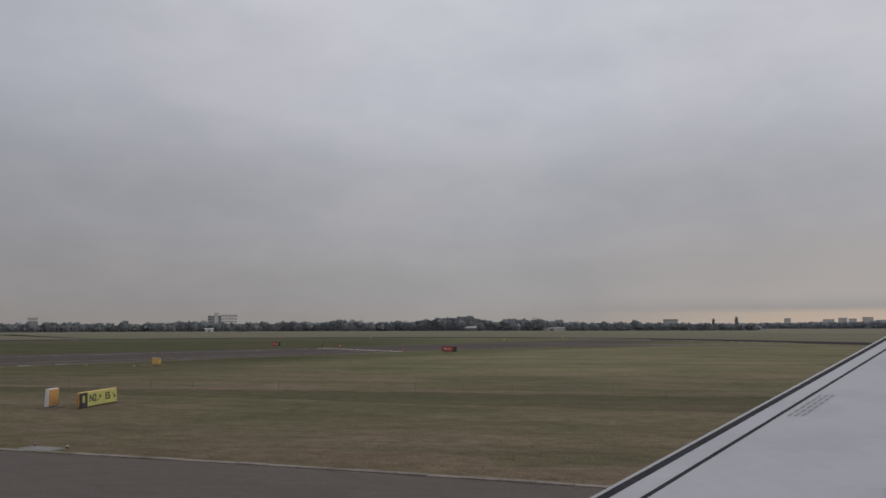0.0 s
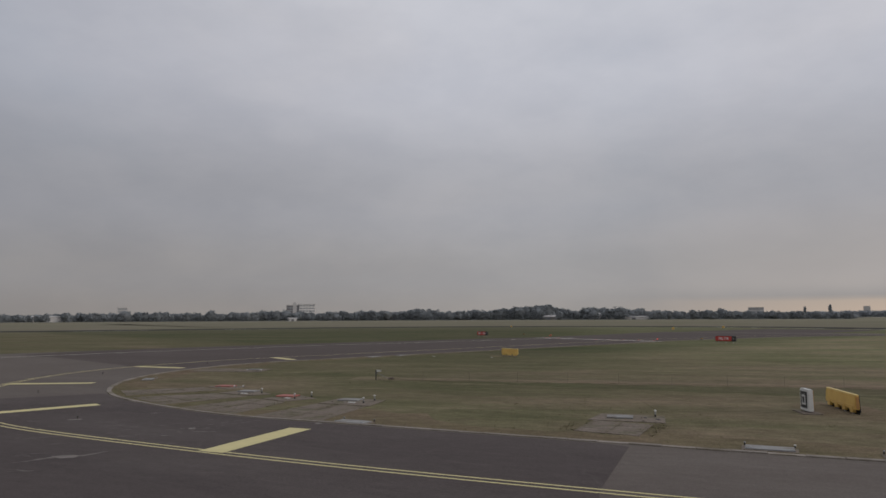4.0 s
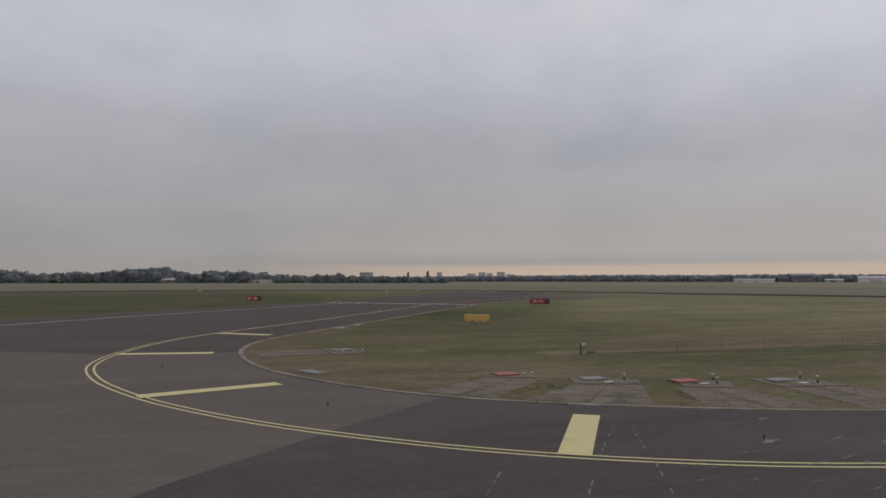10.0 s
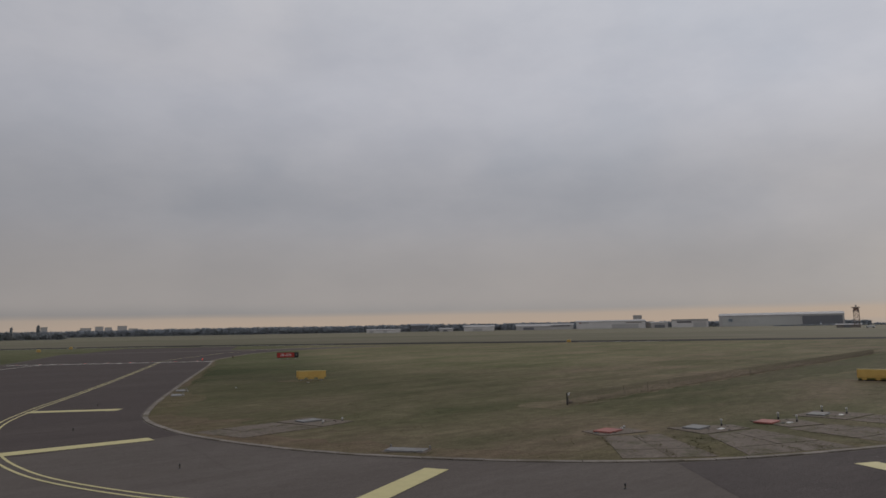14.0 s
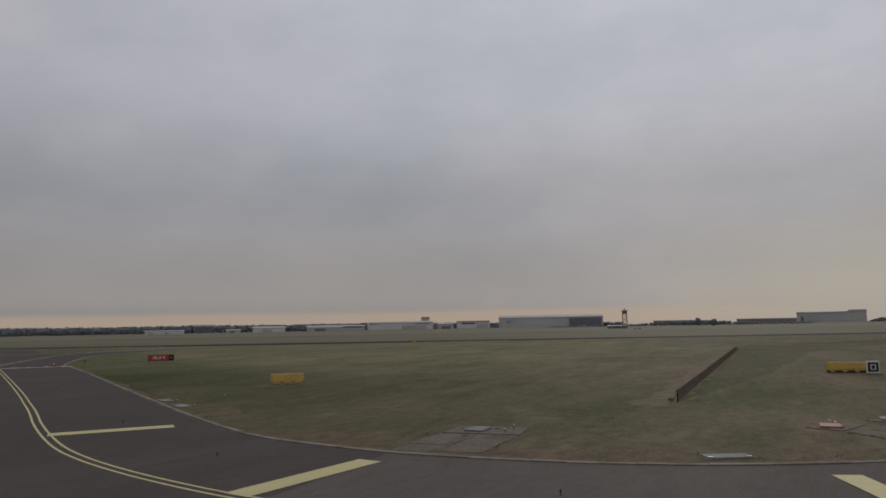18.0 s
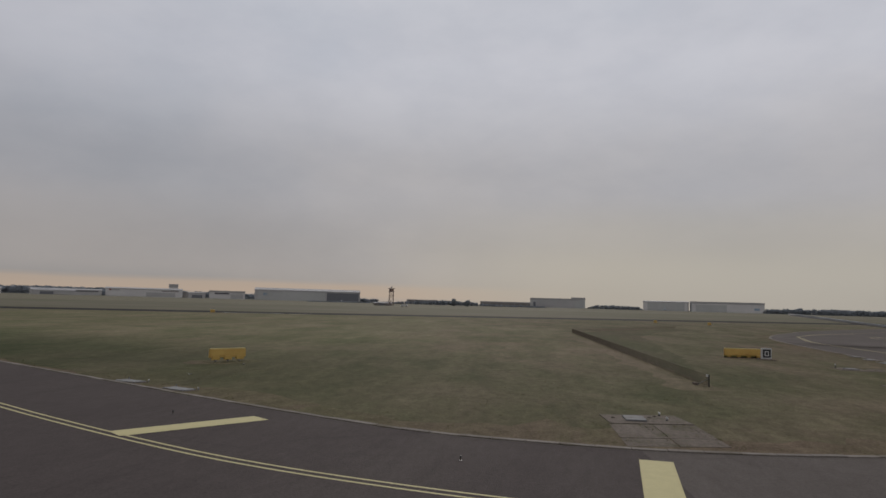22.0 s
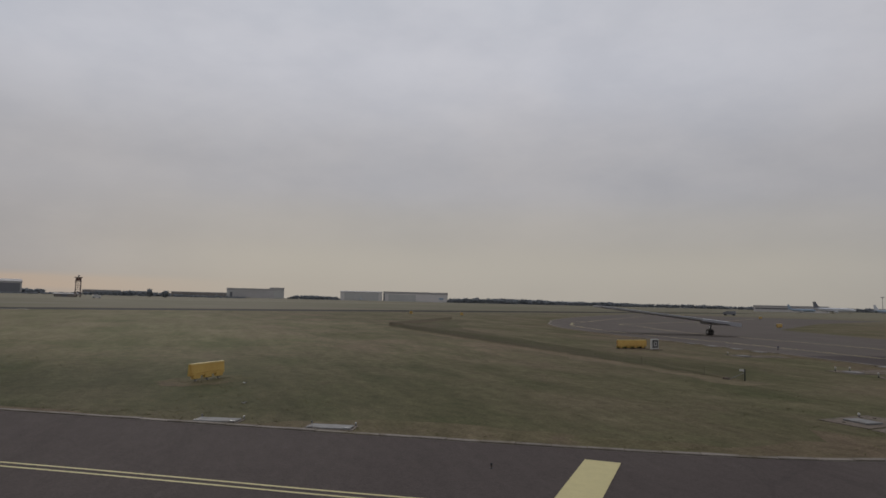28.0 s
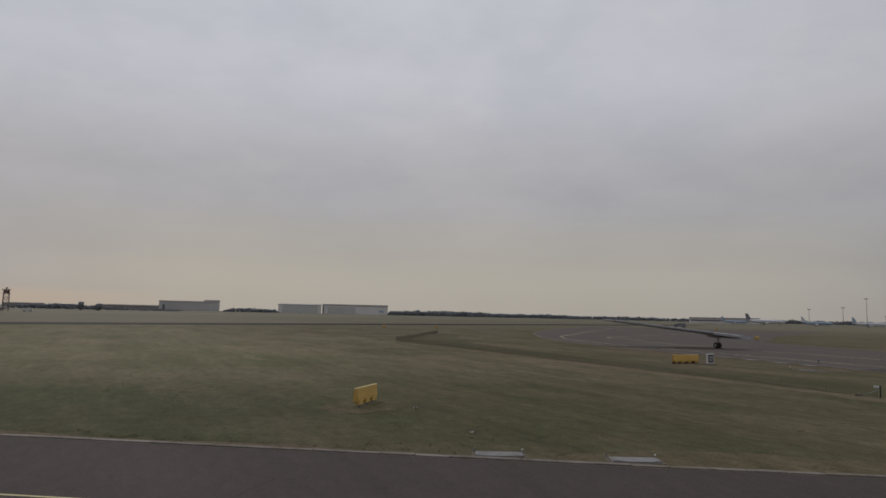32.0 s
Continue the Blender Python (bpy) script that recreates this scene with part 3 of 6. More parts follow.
EDGE_LINE = [(190, -150), (130, -78), (95, -37), (72.5, -11.6), (60.9, 2), (52.7, 8.9), (46.7, 13.5), (36, 18.6), (25, 23.2), (12, 26.2), (2.4, 28.2), (-10.5, 31.1), (-16.4, 32.7), (-25, 35.2), (-31.6, 37.4), (-39.6, 40.5),
             (-43.5, 42.6), (-46.7, 45.1), (-49.3, 48), (-51.6, 51.3), (-53.7, 55.5), (-55.1, 59.8), (-55.75, 63.2), (-55.95, 66.5), (-55.6, 69.5), (-54.95, 72.2), (-54.15, 74.6), (-53.15, 77.1),
             (-51.85, 79.8), (-50.3, 82.4), (-48.05, 85.5), (-45.3, 89.0), (-43.3, 91.4), (-41.0, 94.2), (-38.3, 97.6), (-34.3, 102.6), (-25.4, 114.0), (-9.5, 134.6), (-6.2, 139.0), (0.2, 145.8), (15, 157.6), (27, 166.8), (41, 175.6), (52, 180), (64, 181.5), (78, 180)]
FAR_LINE = [(-160, -30), (-120, 25), (-80, 80.5), (-70, 94.5), (-63.8, 102.6), (-54, 114), (-44, 123.8), (-34, 133.5), (-24.5, 143), (-13, 153)]
kerb_curve = spline(KERB, 1.0)
kerb_far = offset(spline(FAR_LINE + [(20, 202)], 4.0), 8.0)


def build_ground():
    bm = bmesh.new()
    rings = [0, 40, 90, 160, 260, 420, 700, 1200, 2200, 4600]
    n = 96
    verts = [[bm.verts.new((-20, 70, 0))]]
    for r in rings[1:]:
        verts.append([bm.verts.new((-20 + r * math.cos(6.28318 * i / n), 70 + r * math.sin(6.28318 * i / n), 0)) for i in range(n)])
    for i in range(n):
        bm.faces.new((verts[0][0], verts[1][i], verts[1][(i + 1) % n]))
        for a, b in zip(verts[1:], verts[2:]):
            bm.faces.new((a[i], b[i], b[(i + 1) % n], a[(i + 1) % n]))
    structure("ground", bm, "grass", "flat airfield grass, olive green with dry straw-coloured patches, haze-paled with distance", "grass")
    pave = [(v.x, v.y) for v in kerb_curve[::2]] + [(v.x, v.y) for v in reversed(kerb_far)]
    pave += [(-166, -26), (-140, -40), (-96, 8), (-60, -2), (0, -6), (30, -22), (70, -90), (110, -190)]
    structure("taxiway", sheet(pave, 0.016), "asphalt_light", "grey worn asphalt taxiway with a paved shoulder", "taxiway")
    seam = [(-45, 52.3), (-49, 49.4), (-54, 45.5), (-62, 37), (-58, 6), (-24, 6), (-20.8, 34), (-19.4, 39.6)]
    inner = [v for v in kerb_curve if -44.8 < v.x < -19.5 and v.y < 52.3]
    structure("asphalt_patch", sheet(seam + [(v.x, v.y) for v in offset(inner, 0.25)], 0.021), "asphalt_dark", "newer, darker asphalt laid across the taxiway bend", "taxiway")
    tip = [v for i, v in enumerate(kerb_curve) if v.y > 71 and v.x < -47 or v.y > 77 and v.x < 60]
    rim = [v for v in offset(kerb_far, -0.4) if v.y > 96 and v.x < 10]
    north = [(-48.9, 70.7), (-52.0, 70.9), (-54.7, 71.2), (-57.9, 74.4), (-60.7, 76.4), (-70, 83.5), (-79, 89)] + [(v.x, v.y) for v in rim] + [(v.x, v.y) for v in reversed(offset(tip, 0.25)[::2])]
    structure("asphalt_stretch", sheet(north, 0.0205), "asphalt", "dark grey asphalt on the taxiway towards the runway", "taxiway")


build_ground()
RUNWAY = [(-420, 80), (-240, 190), (-138, 258), (-92, 296), (-9, 314), (58, 282), (94, 212), (122, 137), (149, 66), (171, 12), (225, -122), (325, -380)]
runway_curve = spline(RUNWAY, 12.0)
structure("runway", ribbon(runway_curve, -11, 13, 0.008), "runway", "dark asphalt runway strip beyond the grass", "runway")
structure("field", ribbon(runway_curve, 15, 300, 0.006), "field", "pale dry grass field behind the runway", "grass")
structure("runway_link", ribbon(spline([(4, 162), (30, 196), (64, 236)], 6.0), -16, 16, 0.012), "asphalt", "asphalt link from the taxiway to the runway", "taxiway")

# painted lines
for k, (i, d, n) in enumerate(((44, -9.5, 3), (47, -9.5, 2), (50, -9.0, 3), (53, -9.0, 1), (60, -9.0, 2), (24, -9.0, 2), (28, -9.0, 2))):
    structure("runway_line", ribbon(runway_curve[i:i + n + 1], d, d + 1.0, 0.016), "paint_white", "pale painted line at the runway's edge", "road marking")
edge_curve = spline(EDGE_LINE, 0.8)
for k, d in enumerate((-0.205, 0.105)):
    structure("edge_line", ribbon(edge_curve, d, d + 0.095, 0.026), "paint_yellow", "yellow painted taxiway edge line, one of a pair", "road marking")
far_curve = spline(FAR_LINE, 1.5)
for d in (-0.15, 0.16):
    structure("far_edge_line", ribbon(far_curve, d - 0.06, d + 0.06, 0.026), "paint_white", "pale painted line along the far taxiway edge", "road marking")


def quad(a, b, c, d, z):
    bm = bmesh.new()
    bm.faces.new([bm.verts.new((*q, z)) for q in (a, b, c, d)])
    return bm


def bar(a, b, width, z, slant=0.0):
    """A painted bar from a to b; slant shifts its ends along the line it leaves."""
    a, b = Vector(a), Vector(b)
    w = (b - a).normalized()
    n = Vector((-w.y, w.x)) * width / 2
    s = w * slant
    bm = quad((a - n - s)[:], (b - n - s)[:], (b + n + s)[:], (a + n + s)[:], z)
    bm.normal_update()
    for f in bm.faces:
        if f.normal.z < 0:
            f.normal_flip()
    return bm


for a, b, wide in (((-31.8, 37.45), (-30.58, 42.0), 0.9), ((-45.4, 44.1), (-42.27, 47.87), 0.78), ((-54.2, 56.85), (-49.2, 57.9), 0.75), ((-54.9, 72.1), (-50.1, 70.72), 0.85), ((-48.05, 85.4), (-44.9, 82.0), 0.9)):
    tagged(structure("shoulder_stripe", bar(a, b, wide, 0.030), "paint_yellow", "broad yellow bar painted across the paved shoulder", "road marking"), group="shoulder stripes")
# holding position across the taxiway to the runway
for k, off in enumerate((0.0, 0.45, 1.05, 1.5)):
    a, b = Vector((-21.5, 152.5)), Vector((-2.2, 131.5))
    w = (b - a).normalized()
    n = Vector((0.74, 0.67)) * off
    length = (b - a).length
    if k < 2:
        structure("holding_line", bar((a + n)[:], (b + n)[:], 0.28, 0.030), "paint_white", "solid painted runway holding line", "road marking")
    else:
        bm = bmesh.new()
        d = 0.0
        while d < length - 1:
            merged(bar((a + n + w * d)[:], (a + n + w * (d + 0.9))[:], 0.28, 0.030), bm)
            d += 1.8
        structure("holding_line", bm, "paint_white", "dashed painted runway holding line", "road marking")
for pts in ([(120, -125), (84, -66), (56, -8), (44, 0), (20, 12), (-10, 19), (-30, 25.5)],):
    structure("centre_line", ribbon(spline(pts, 1.5), -0.1, 0.1, 0.026), "paint_yellow", "thin yellow taxiway centre line", "road marking")


def build_kerb():
    kerb = tagged(new("kerb"), "pale concrete kerb stones edging the grass", "kerb", kind="structure")
    stones = [v for v in spline(KERB, 0.98) if -49.5 < v.x < 14 and v.y < 120]
    bm = box(-0.483, -0.11, -0.04, 0.483, 0.13, 0.055, 0.010)
    me = bpy.data.meshes.new("kerb_stone")
    bm.to_mesh(me)
    bm.free()
    me.materials.append(M["kerb"])
    rnd = random.Random(5)
    for a, b in zip(stones, stones[1:]):
        ob = new("kerb_stone", me)
        w = b - a
        ob.matrix_world = pose(*((a + b) / 2)[:2], rnd.uniform(-0.010, 0.006), rnd.uniform(-0.6, 0.6), rnd.uniform(-0.3, 0.3), math.degrees(math.atan2(w.y, w.x)) + rnd.uniform(-0.6, 0.6))
        ob.parent = kerb
    rest = [v for v in kerb_curve if v.y >= 119.5 and v.x > -15]
    part("kerb_run", ribbon(rest, -0.12, 0.14, 0.05, 0.05), "kerb", kerb)
    rest = [v for v in kerb_curve if v.x >= 13.5 and v.y < 60]
    part("kerb_run", ribbon(rest, -0.12, 0.14, 0.05, 0.05), "kerb", kerb)


build_kerb()


def build_verge():
    """Dry, worn turf behind the kerb, with a ragged edge."""
    near = [v for v in kerb_curve if v.x < 60 and v.y < 150 and v.y > 0]
    bm = bmesh.new()
    a = offset(near, -0.1)
    b = [p + (q - p).normalized() * max(0.25, 1.0 - max(0.0, p.y - 84) * 0.08) * (2.2 + 3.2 * noise.noise(Vector((i * 0.13, 2.0, 0))) + 1.6 * noise.noise(Vector((i * 0.9, 7.0, 0)))) for i, (p, q) in enumerate(zip(near, offset(near, -1.0)))]
    r0, r1 = ([bm.verts.new((v.x, v.y, 0.005)) for v in row] for row in (a, b))
    for i in range(len(near) - 1):
        bm.faces.new((r1[i], r1[i + 1], r0[i + 1], r0[i]))
    structure("verge", bm, "verge", "dry brown turf along the kerb", "grass")
    fence_line = spline([(-34, 62.1), (4, 57.5), (42, 52.9)], 0.7)
    bm = bmesh.new()
    r0, r1 = ([bm.verts.new((v.x, v.y, 0.006)) for v in row] for row in ([p + Vector((0, -0.6 + 0.4 * noise.noise(Vector((i * 0.2, 1, 0))), 0)) for i, p in enumerate(fence_line)], [p + Vector((0, 1.8 + 1.3 * noise.noise(Vector((i * 0.2, 5, 0))), 0)) for i, p in enumerate(fence_line)]))
    for i in range(len(fence_line) - 1):
        bm.faces.new((r0[i], r0[i + 1], r1[i + 1], r1[i]))
    structure("fence_strip", bm, "straw", "strip of dry unmown turf under the fence", "grass")


build_verge()


def worn_ring(cx, cy, rx, ry, turn, seed):
    """Trodden, thin turf round the foot of a sign."""
    bm = bmesh.new()
    mid = bm.verts.new((cx, cy, 0.006))
    n = 60
    rim = []
    for i in range(n):
        a = 6.28318 * i / n
        k = 1 + 0.3 * noise.noise(Vector((math.cos(a) * 1.5, math.sin(a) * 1.5, seed))) + 0.22 * noise.noise(Vector((math.cos(a) * 6, math.sin(a) * 6, seed)))
        x, y = math.cos(a) * rx * k, math.sin(a) * ry * k
        c, s = math.cos(radians(turn)), math.sin(radians(turn))
        rim.append(bm.verts.new((cx + x * c - y * s, cy + x * s + y * c, 0.006)))
    for i in range(n):
        bm.faces.new((mid, rim[i], rim[(i + 1) % n]))
    structure("worn_turf", bm, "verge", "worn straw-coloured turf round the foot of a sign", "grass")


worn_ring(-24.55, 88.65, 2.6, 1.6, -47, 1.0)
worn_ring(-9.5, 49.0, 2.8, 1.5, -93, 2.0)


def ragged(outline, z, seed, rough=0.25):
    """A flat patch with a torn edge."""
    rnd = random.Random(seed)
    pts = []
    for (x0, y0), (x1, y1) in zip(outline, outline[1:] + outline[:1]):
        n = max(2, int(math.hypot(x1 - x0, y1 - y0) / 0.12))
        for i in range(n):
            pts.append((x0 + (x1 - x0) * i / n + rnd.uniform(-rough, rough) * 0.12, y0 + (y1 - y0) * i / n + rnd.uniform(-rough, rough) * 0.12))
    return sheet(pts, z)


def build_scrapes():
    """Pale scrapes and worn spots in the darker asphalt."""
    bm = bmesh.new()
    merged(ragged([(-36.1, 36.35), (-35.75, 36.1), (-35.35, 36.25), (-35.3, 36.6), (-35.7, 36.6)], 0.027, 1, 0.6), bm)
    merged(ragged([(-35.4, 36.45), (-35.2, 36.5), (-35.0, 36.95), (-34.93, 37.2), (-34.98, 37.2), (-35.1, 36.95)], 0.027, 2, 0.3), bm)
    merged(ragged([(-36.0, 36.3), (-36.25, 35.85), (-36.5, 35.5), (-36.42, 35.5), (-36.15, 35.85), (-35.9, 36.15)], 0.027, 3, 0.4), bm)
    merged(ragged([(-40.5, 43.25), (-40.2, 43.1), (-39.85, 43.3), (-40.1, 43.5)], 0.027, 4, 0.8), bm)
    merged(ragged([(-38.25, 45.2), (-38.0, 45.1), (-37.8, 45.35), (-38.05, 45.45)], 0.027, 5, 0.8), bm)
    rnd = random.Random(8)
    for _ in range(46):
        x, y = rnd.uniform(-44, -33), rnd.uniform(33.5, 43)
        a, n = rnd.uniform(-0.1, 0.5), rnd.uniform(0.12, 0.5)
        w = rnd.uniform(0.012, 0.035)
        c, s = math.cos(a), math.sin(a)
        merged(ragged([(x - c * n, y - s * n), (x, y - w), (x + c * n, y + s * n), (x, y + w)], 0.0272 + 0.0004 * rnd.random(), rnd.randint(0, 99), 0.3), bm)
    seams = (((-32.8, 43.9), (-35.0, 40.0)), ((-33.5, 43.8), (-35.9, 39.8)), ((-34.7, 43.9), (-36.9, 40.8)), ((-35.8, 42.8), (-37.4, 41.1)), ((-41.0, 47.8), (-43.6, 43.8)),
             ((-43.8, 43.4), (-46.2, 39.8)), ((-42.0, 46.9), (-45.5, 43.2)), ((-45.8, 42.8), (-48.2, 40.1)), ((-47.6, 43.6), (-50.2, 40.4)))
    for a, b in seams:
        a, b = Vector(a), Vector(b)
        n = int((b - a).length / 0.55)
        for i in range(n):
            if rnd.random() < 0.25:
                continue
            p, q = a.lerp(b, (i + rnd.uniform(0.0, 0.25)) / n), a.lerp(b, (i + rnd.uniform(0.4, 0.8)) / n)
            merged(bar(p[:], q[:], rnd.uniform(0.02, 0.05), 0.0276), bm)
    structure("scrapes", bm, "scrape", "pale scrapes and worn spots in the asphalt", "wear")


build_scrapes()

# ---------------------------------------------------------------- things on the airfield


def rect(a, b, c, d, z0, z1, bm=None):
    """A slab over the four-cornered plot a b c d."""
    own = bm or bmesh.new()
    low = [own.verts.new((*q, z0)) for q in (a, b, c, d)]
    top = [own.verts.new((*q, z1)) for q in (a, b, c, d)]
    for i in range(4):
        own.faces.new((low[i], low[(i + 1) % 4], top[(i + 1) % 4], top[i]))
    own.faces.new(top)
    own.faces.new(list(reversed(low)))
    bmesh.ops.recalc_face_normals(own, faces=own.faces[:])
    return own


def lettering(text, size, material, name, parent, m, label=""):
    cu = bpy.data.curves.new(name, "FONT")
    cu.body, cu.size, cu.extrude, cu.align_x, cu.align_y = text, size, 0.004, "CENTER", "CENTER"
    cu.offset = 0.014
    tmp = bpy.data.objects.new(name, cu)
    scene.collection.objects.link(tmp)
    me = bpy.data.meshes.new_from_object(tmp.evaluated_get(bpy.context.evaluated_depsgraph_get()))
    bpy.data.objects.remove(tmp)
    bpy.data.curves.remove(cu)
    me.materials.clear()
    me.materials.append(M[material])
    ob = new(name, me)
    ob.parent = parent
    ob.matrix_basis = m
    return tagged(ob, label) if label else ob


def arrow(angle, size, material, parent, m):
    bm = bmesh.new()
    s = size
    outline = [(-0.06, -0.5), (0.06, -0.5), (0.06, 0.12), (0.26, 0.12), (0.0, 0.5), (-0.26, 0.12), (-0.06, 0.12)]
    f = bm.faces.new([bm.verts.new((x * s, y * s, 0)) for x, y in outline])
    r = bmesh.ops.extrude_face_region(bm, geom=[f])
    bmesh.ops.translate(bm, vec=(0, 0, 0.004), verts=[v for v in r["geom"] if isinstance(v, bmesh.types.BMVert)])
    ob = part("arrow", bm, material, parent)
    ob.matrix_basis = m @ pose(0, 0, 0, 0, 0, angle)
    return ob


def sign_shell(length, height, depth, lean=0.04):
    """A fibreglass sign body, narrower at the top, with rounded edges. Its front faces +y."""
    bm = bmesh.new()
    bmesh.ops.create_cube(bm, size=1.0)
    for v in bm.verts:
        top = v.co.z > 0
        v.co = Vector((v.co.x * length, v.co.y * (depth - (lean * 2 if top else 0)), (v.co.z + 0.5) * height))
    bmesh.ops.bevel(bm, geom=bm.edges[:], offset=0.025, segments=2, affect="EDGES")
    return bm


def guidance_sign(m, length, panels, label, group, foot_z=0.0):
    """A taxiway guidance sign. Panels: (width share, face material); faces look along +y, the yellow back along -y."""
    s = thing("taxiway_sign", m, label, "sign", group)
    up, high = (0.2, 0.58) if length > 3 else (0.26, 0.53)
    body = part("shell", sign_shell(length, high, 0.20), "sign_yellow", s)
    body.location.z = up
    part("ridge", box(-length / 2 + 0.03, -0.06, up + high - 0.03, length / 2 - 0.03, 0.06, up + high + 0.03, 0.02), "sign_cap", s, "paler yellow top ridge")
    part("rib", box(-length / 2 + 0.05, -0.112, up + 0.13, length / 2 - 0.05, -0.085, up + 0.16, 0.006), "sign_yellow", s)
    n, foot = max(3, round(length / 0.85)), 0.15 if length > 3 else 0.25
    for i in range(n):
        x = -length / 2 + length * (i + 0.5) / n
        part("foot", box(x - foot, -0.118, up - 0.13, x + foot, 0.03, up + 0.1, 0.02), "sign_yellow", s)
        part("foot_bolt", tube((x, -0.03, -0.02), (x, -0.03, up - 0.12), 0.06, None, 8), "steel", s)
    for side in (-1, 1) if length > 3 else ():
        part("end_cap", box(side * (length / 2 + 0.003) - 0.012, -0.055, up + 0.05, side * (length / 2 + 0.003) + 0.012, 0.055, up + high - 0.06, 0.004), "sign_orange", s, "brownish end cap")
    part("base_slab", box(-length / 2 - 0.2, -0.3, -0.03, length / 2 + 0.2, 0.3, 0.018, 0.01), "verge", s)
    # added black strip: stands for the shade in the gap under the faces
    if length > 3:
        part("gap_shade", box(-length / 2 + 0.03, 0.05, 0.02, length / 2 - 0.03, 0.085, up - 0.1, 0.006), "black", s, "black strip for the shaded gap under the faces")
    lean = pose(0, 0.102, up, 3.6, 0, 0)
    x = -length / 2 + 0.01
    for share, face, words in panels:
        w = (length - 0.02) * share
        panel = part("face_panel", box(x + 0.004, -0.01, -0.12 if length > 3 else 0.005, x + w - 0.004, 0.012, high - 0.008, 0.004), face, s)
        panel.matrix_basis = lean
        words(s, lean @ pose(x + w / 2, 0.013, 0.24, 90, 0, 180))
        x += w
    return s


def face_words(text, size, ink, dx=0.0):
    def put(s, m):
        lettering(text, size, ink, "sign_text", s, m)
    return put


def words_and_arrow(text, size, ink, angle):
    def put(s, m):
        lettering(text, size, ink, "sign_text", s, m @ pose(-0.2, 0, 0))
        arrow(angle, 0.40, ink, s, m @ pose(0.38, 0, 0))
    return put


def nothing(s, m):
    return None


# sign with the route letters: front towards the east, yellow back towards the west
guidance_sign(pose(-9.31, 49.2, 0.0, 0, 0, -93), 3.3,
              [(0.4, "face_yellow", words_and_arrow("E5", 0.50, "black", -135)), (0.4, "face_yellow", words_and_arrow("N2", 0.50, "black", -45)), (0.2, "black", face_words("8", 0.46, "face_yellow"))],
              "yellow taxiway sign with black route letters and arrows on the grass", "taxiway signs")
guidance_sign(pose(-24.55, 88.65, 0.0, 0, 0, -47), 2.4, [(1.0, "face_yellow", nothing)],
              "yellow taxiway sign seen from its plain back, on the grass", "taxiway signs")


def small_square_sign():
    s = thing("location_sign", pose(-11.1, 48.15, 0.0, 0, 0, 90) @ Matrix.Diagonal((0.92, 0.92, 0.93, 1)), "white box sign with a black square and an orange back", "sign", "taxiway signs")
    part("housing", sign_shell(0.92, 0.95, 0.25, 0.02), "white", s).location.z = 0.1
    part("back_panel", box(-0.42, -0.14, 0.14, 0.42, -0.10, 1.0, 0.004), "sign_orange", s, "orange back panel")
    face = part("square_frame", box(-0.36, 0.09, 0.22, 0.36, 0.13, 0.94, 0.01), "black", s)
    part("inner_panel", box(-0.20, 0.12, 0.36, 0.20, 0.137, 0.80, 0.003), "white", s)
    part("inner_bar", box(-0.10, 0.13, 0.44, 0.10, 0.146, 0.72, 0.003), "black", s)
    part("base_slab", box(-0.7, -0.4, -0.03, 0.7, 0.4, 0.05, 0.01), "concrete", s)


small_square_sign()


def mandatory_sign(m, length, label, words=""):
    s = thing("runway_sign", m, label, "sign", "runway signs")
    body = part("shell", sign_shell(length, 0.78, 0.3), "black", s)
    body.location.z = 0.27
    part("red_face", box(-length / 2 + 0.62, 0.128, 0.33, length / 2 - 0.04, 0.15, 1.01, 0.004), "sign_red", s)
    part("red_face", box(-length / 2 + 0.62, -0.15, 0.33, length / 2 - 0.04, -0.128, 1.01, 0.004), "sign_red", s)
    part("black_face", box(-length / 2 + 0.04, 0.128, 0.33, -length / 2 + 0.58, 0.15, 1.01, 0.004), "black", s)
    if words:
        lettering(words, 0.48, "white", "sign_text", s, pose(0.29, 0.152, 0.67, 90, 0, 180))
    else:
        for x0 in (1.12, 0.9, 0.68, -0.3, -0.52, -0.74):
            part("text_bar", box(x0 - 0.075, 0.15, 0.53, x0 + 0.075, 0.157, 0.83), "white", s)
        part("text_bar", box(0.10, 0.15, 0.66, 0.28, 0.157, 0.71), "white", s)
    part("text_bar", box(-length / 2 + 0.2, 0.15, 0.58, -length / 2 + 0.42, 0.157, 0.78), "plate", s)
    for x in (-length * 0.36, 0, length * 0.36):
        part("foot", tube((x, 0, -0.02), (x, 0, 0.33), 0.05, None, 8), "steel", s)
    part("base_slab", box(-length / 2 - 0.3, -0.4, -0.03, length / 2 + 0.3, 0.4, 0.03, 0.01), "concrete", s)


mandatory_sign(pose(6.1, 125.5, 0, 0, 0, 137), 3.15, "long red runway sign with white writing on the grass", "18L-36R")
mandatory_sign(pose(-32.4, 161.8, 0, 0, 0, 135), 3.1, "red runway sign with white writing beside the taxiway")


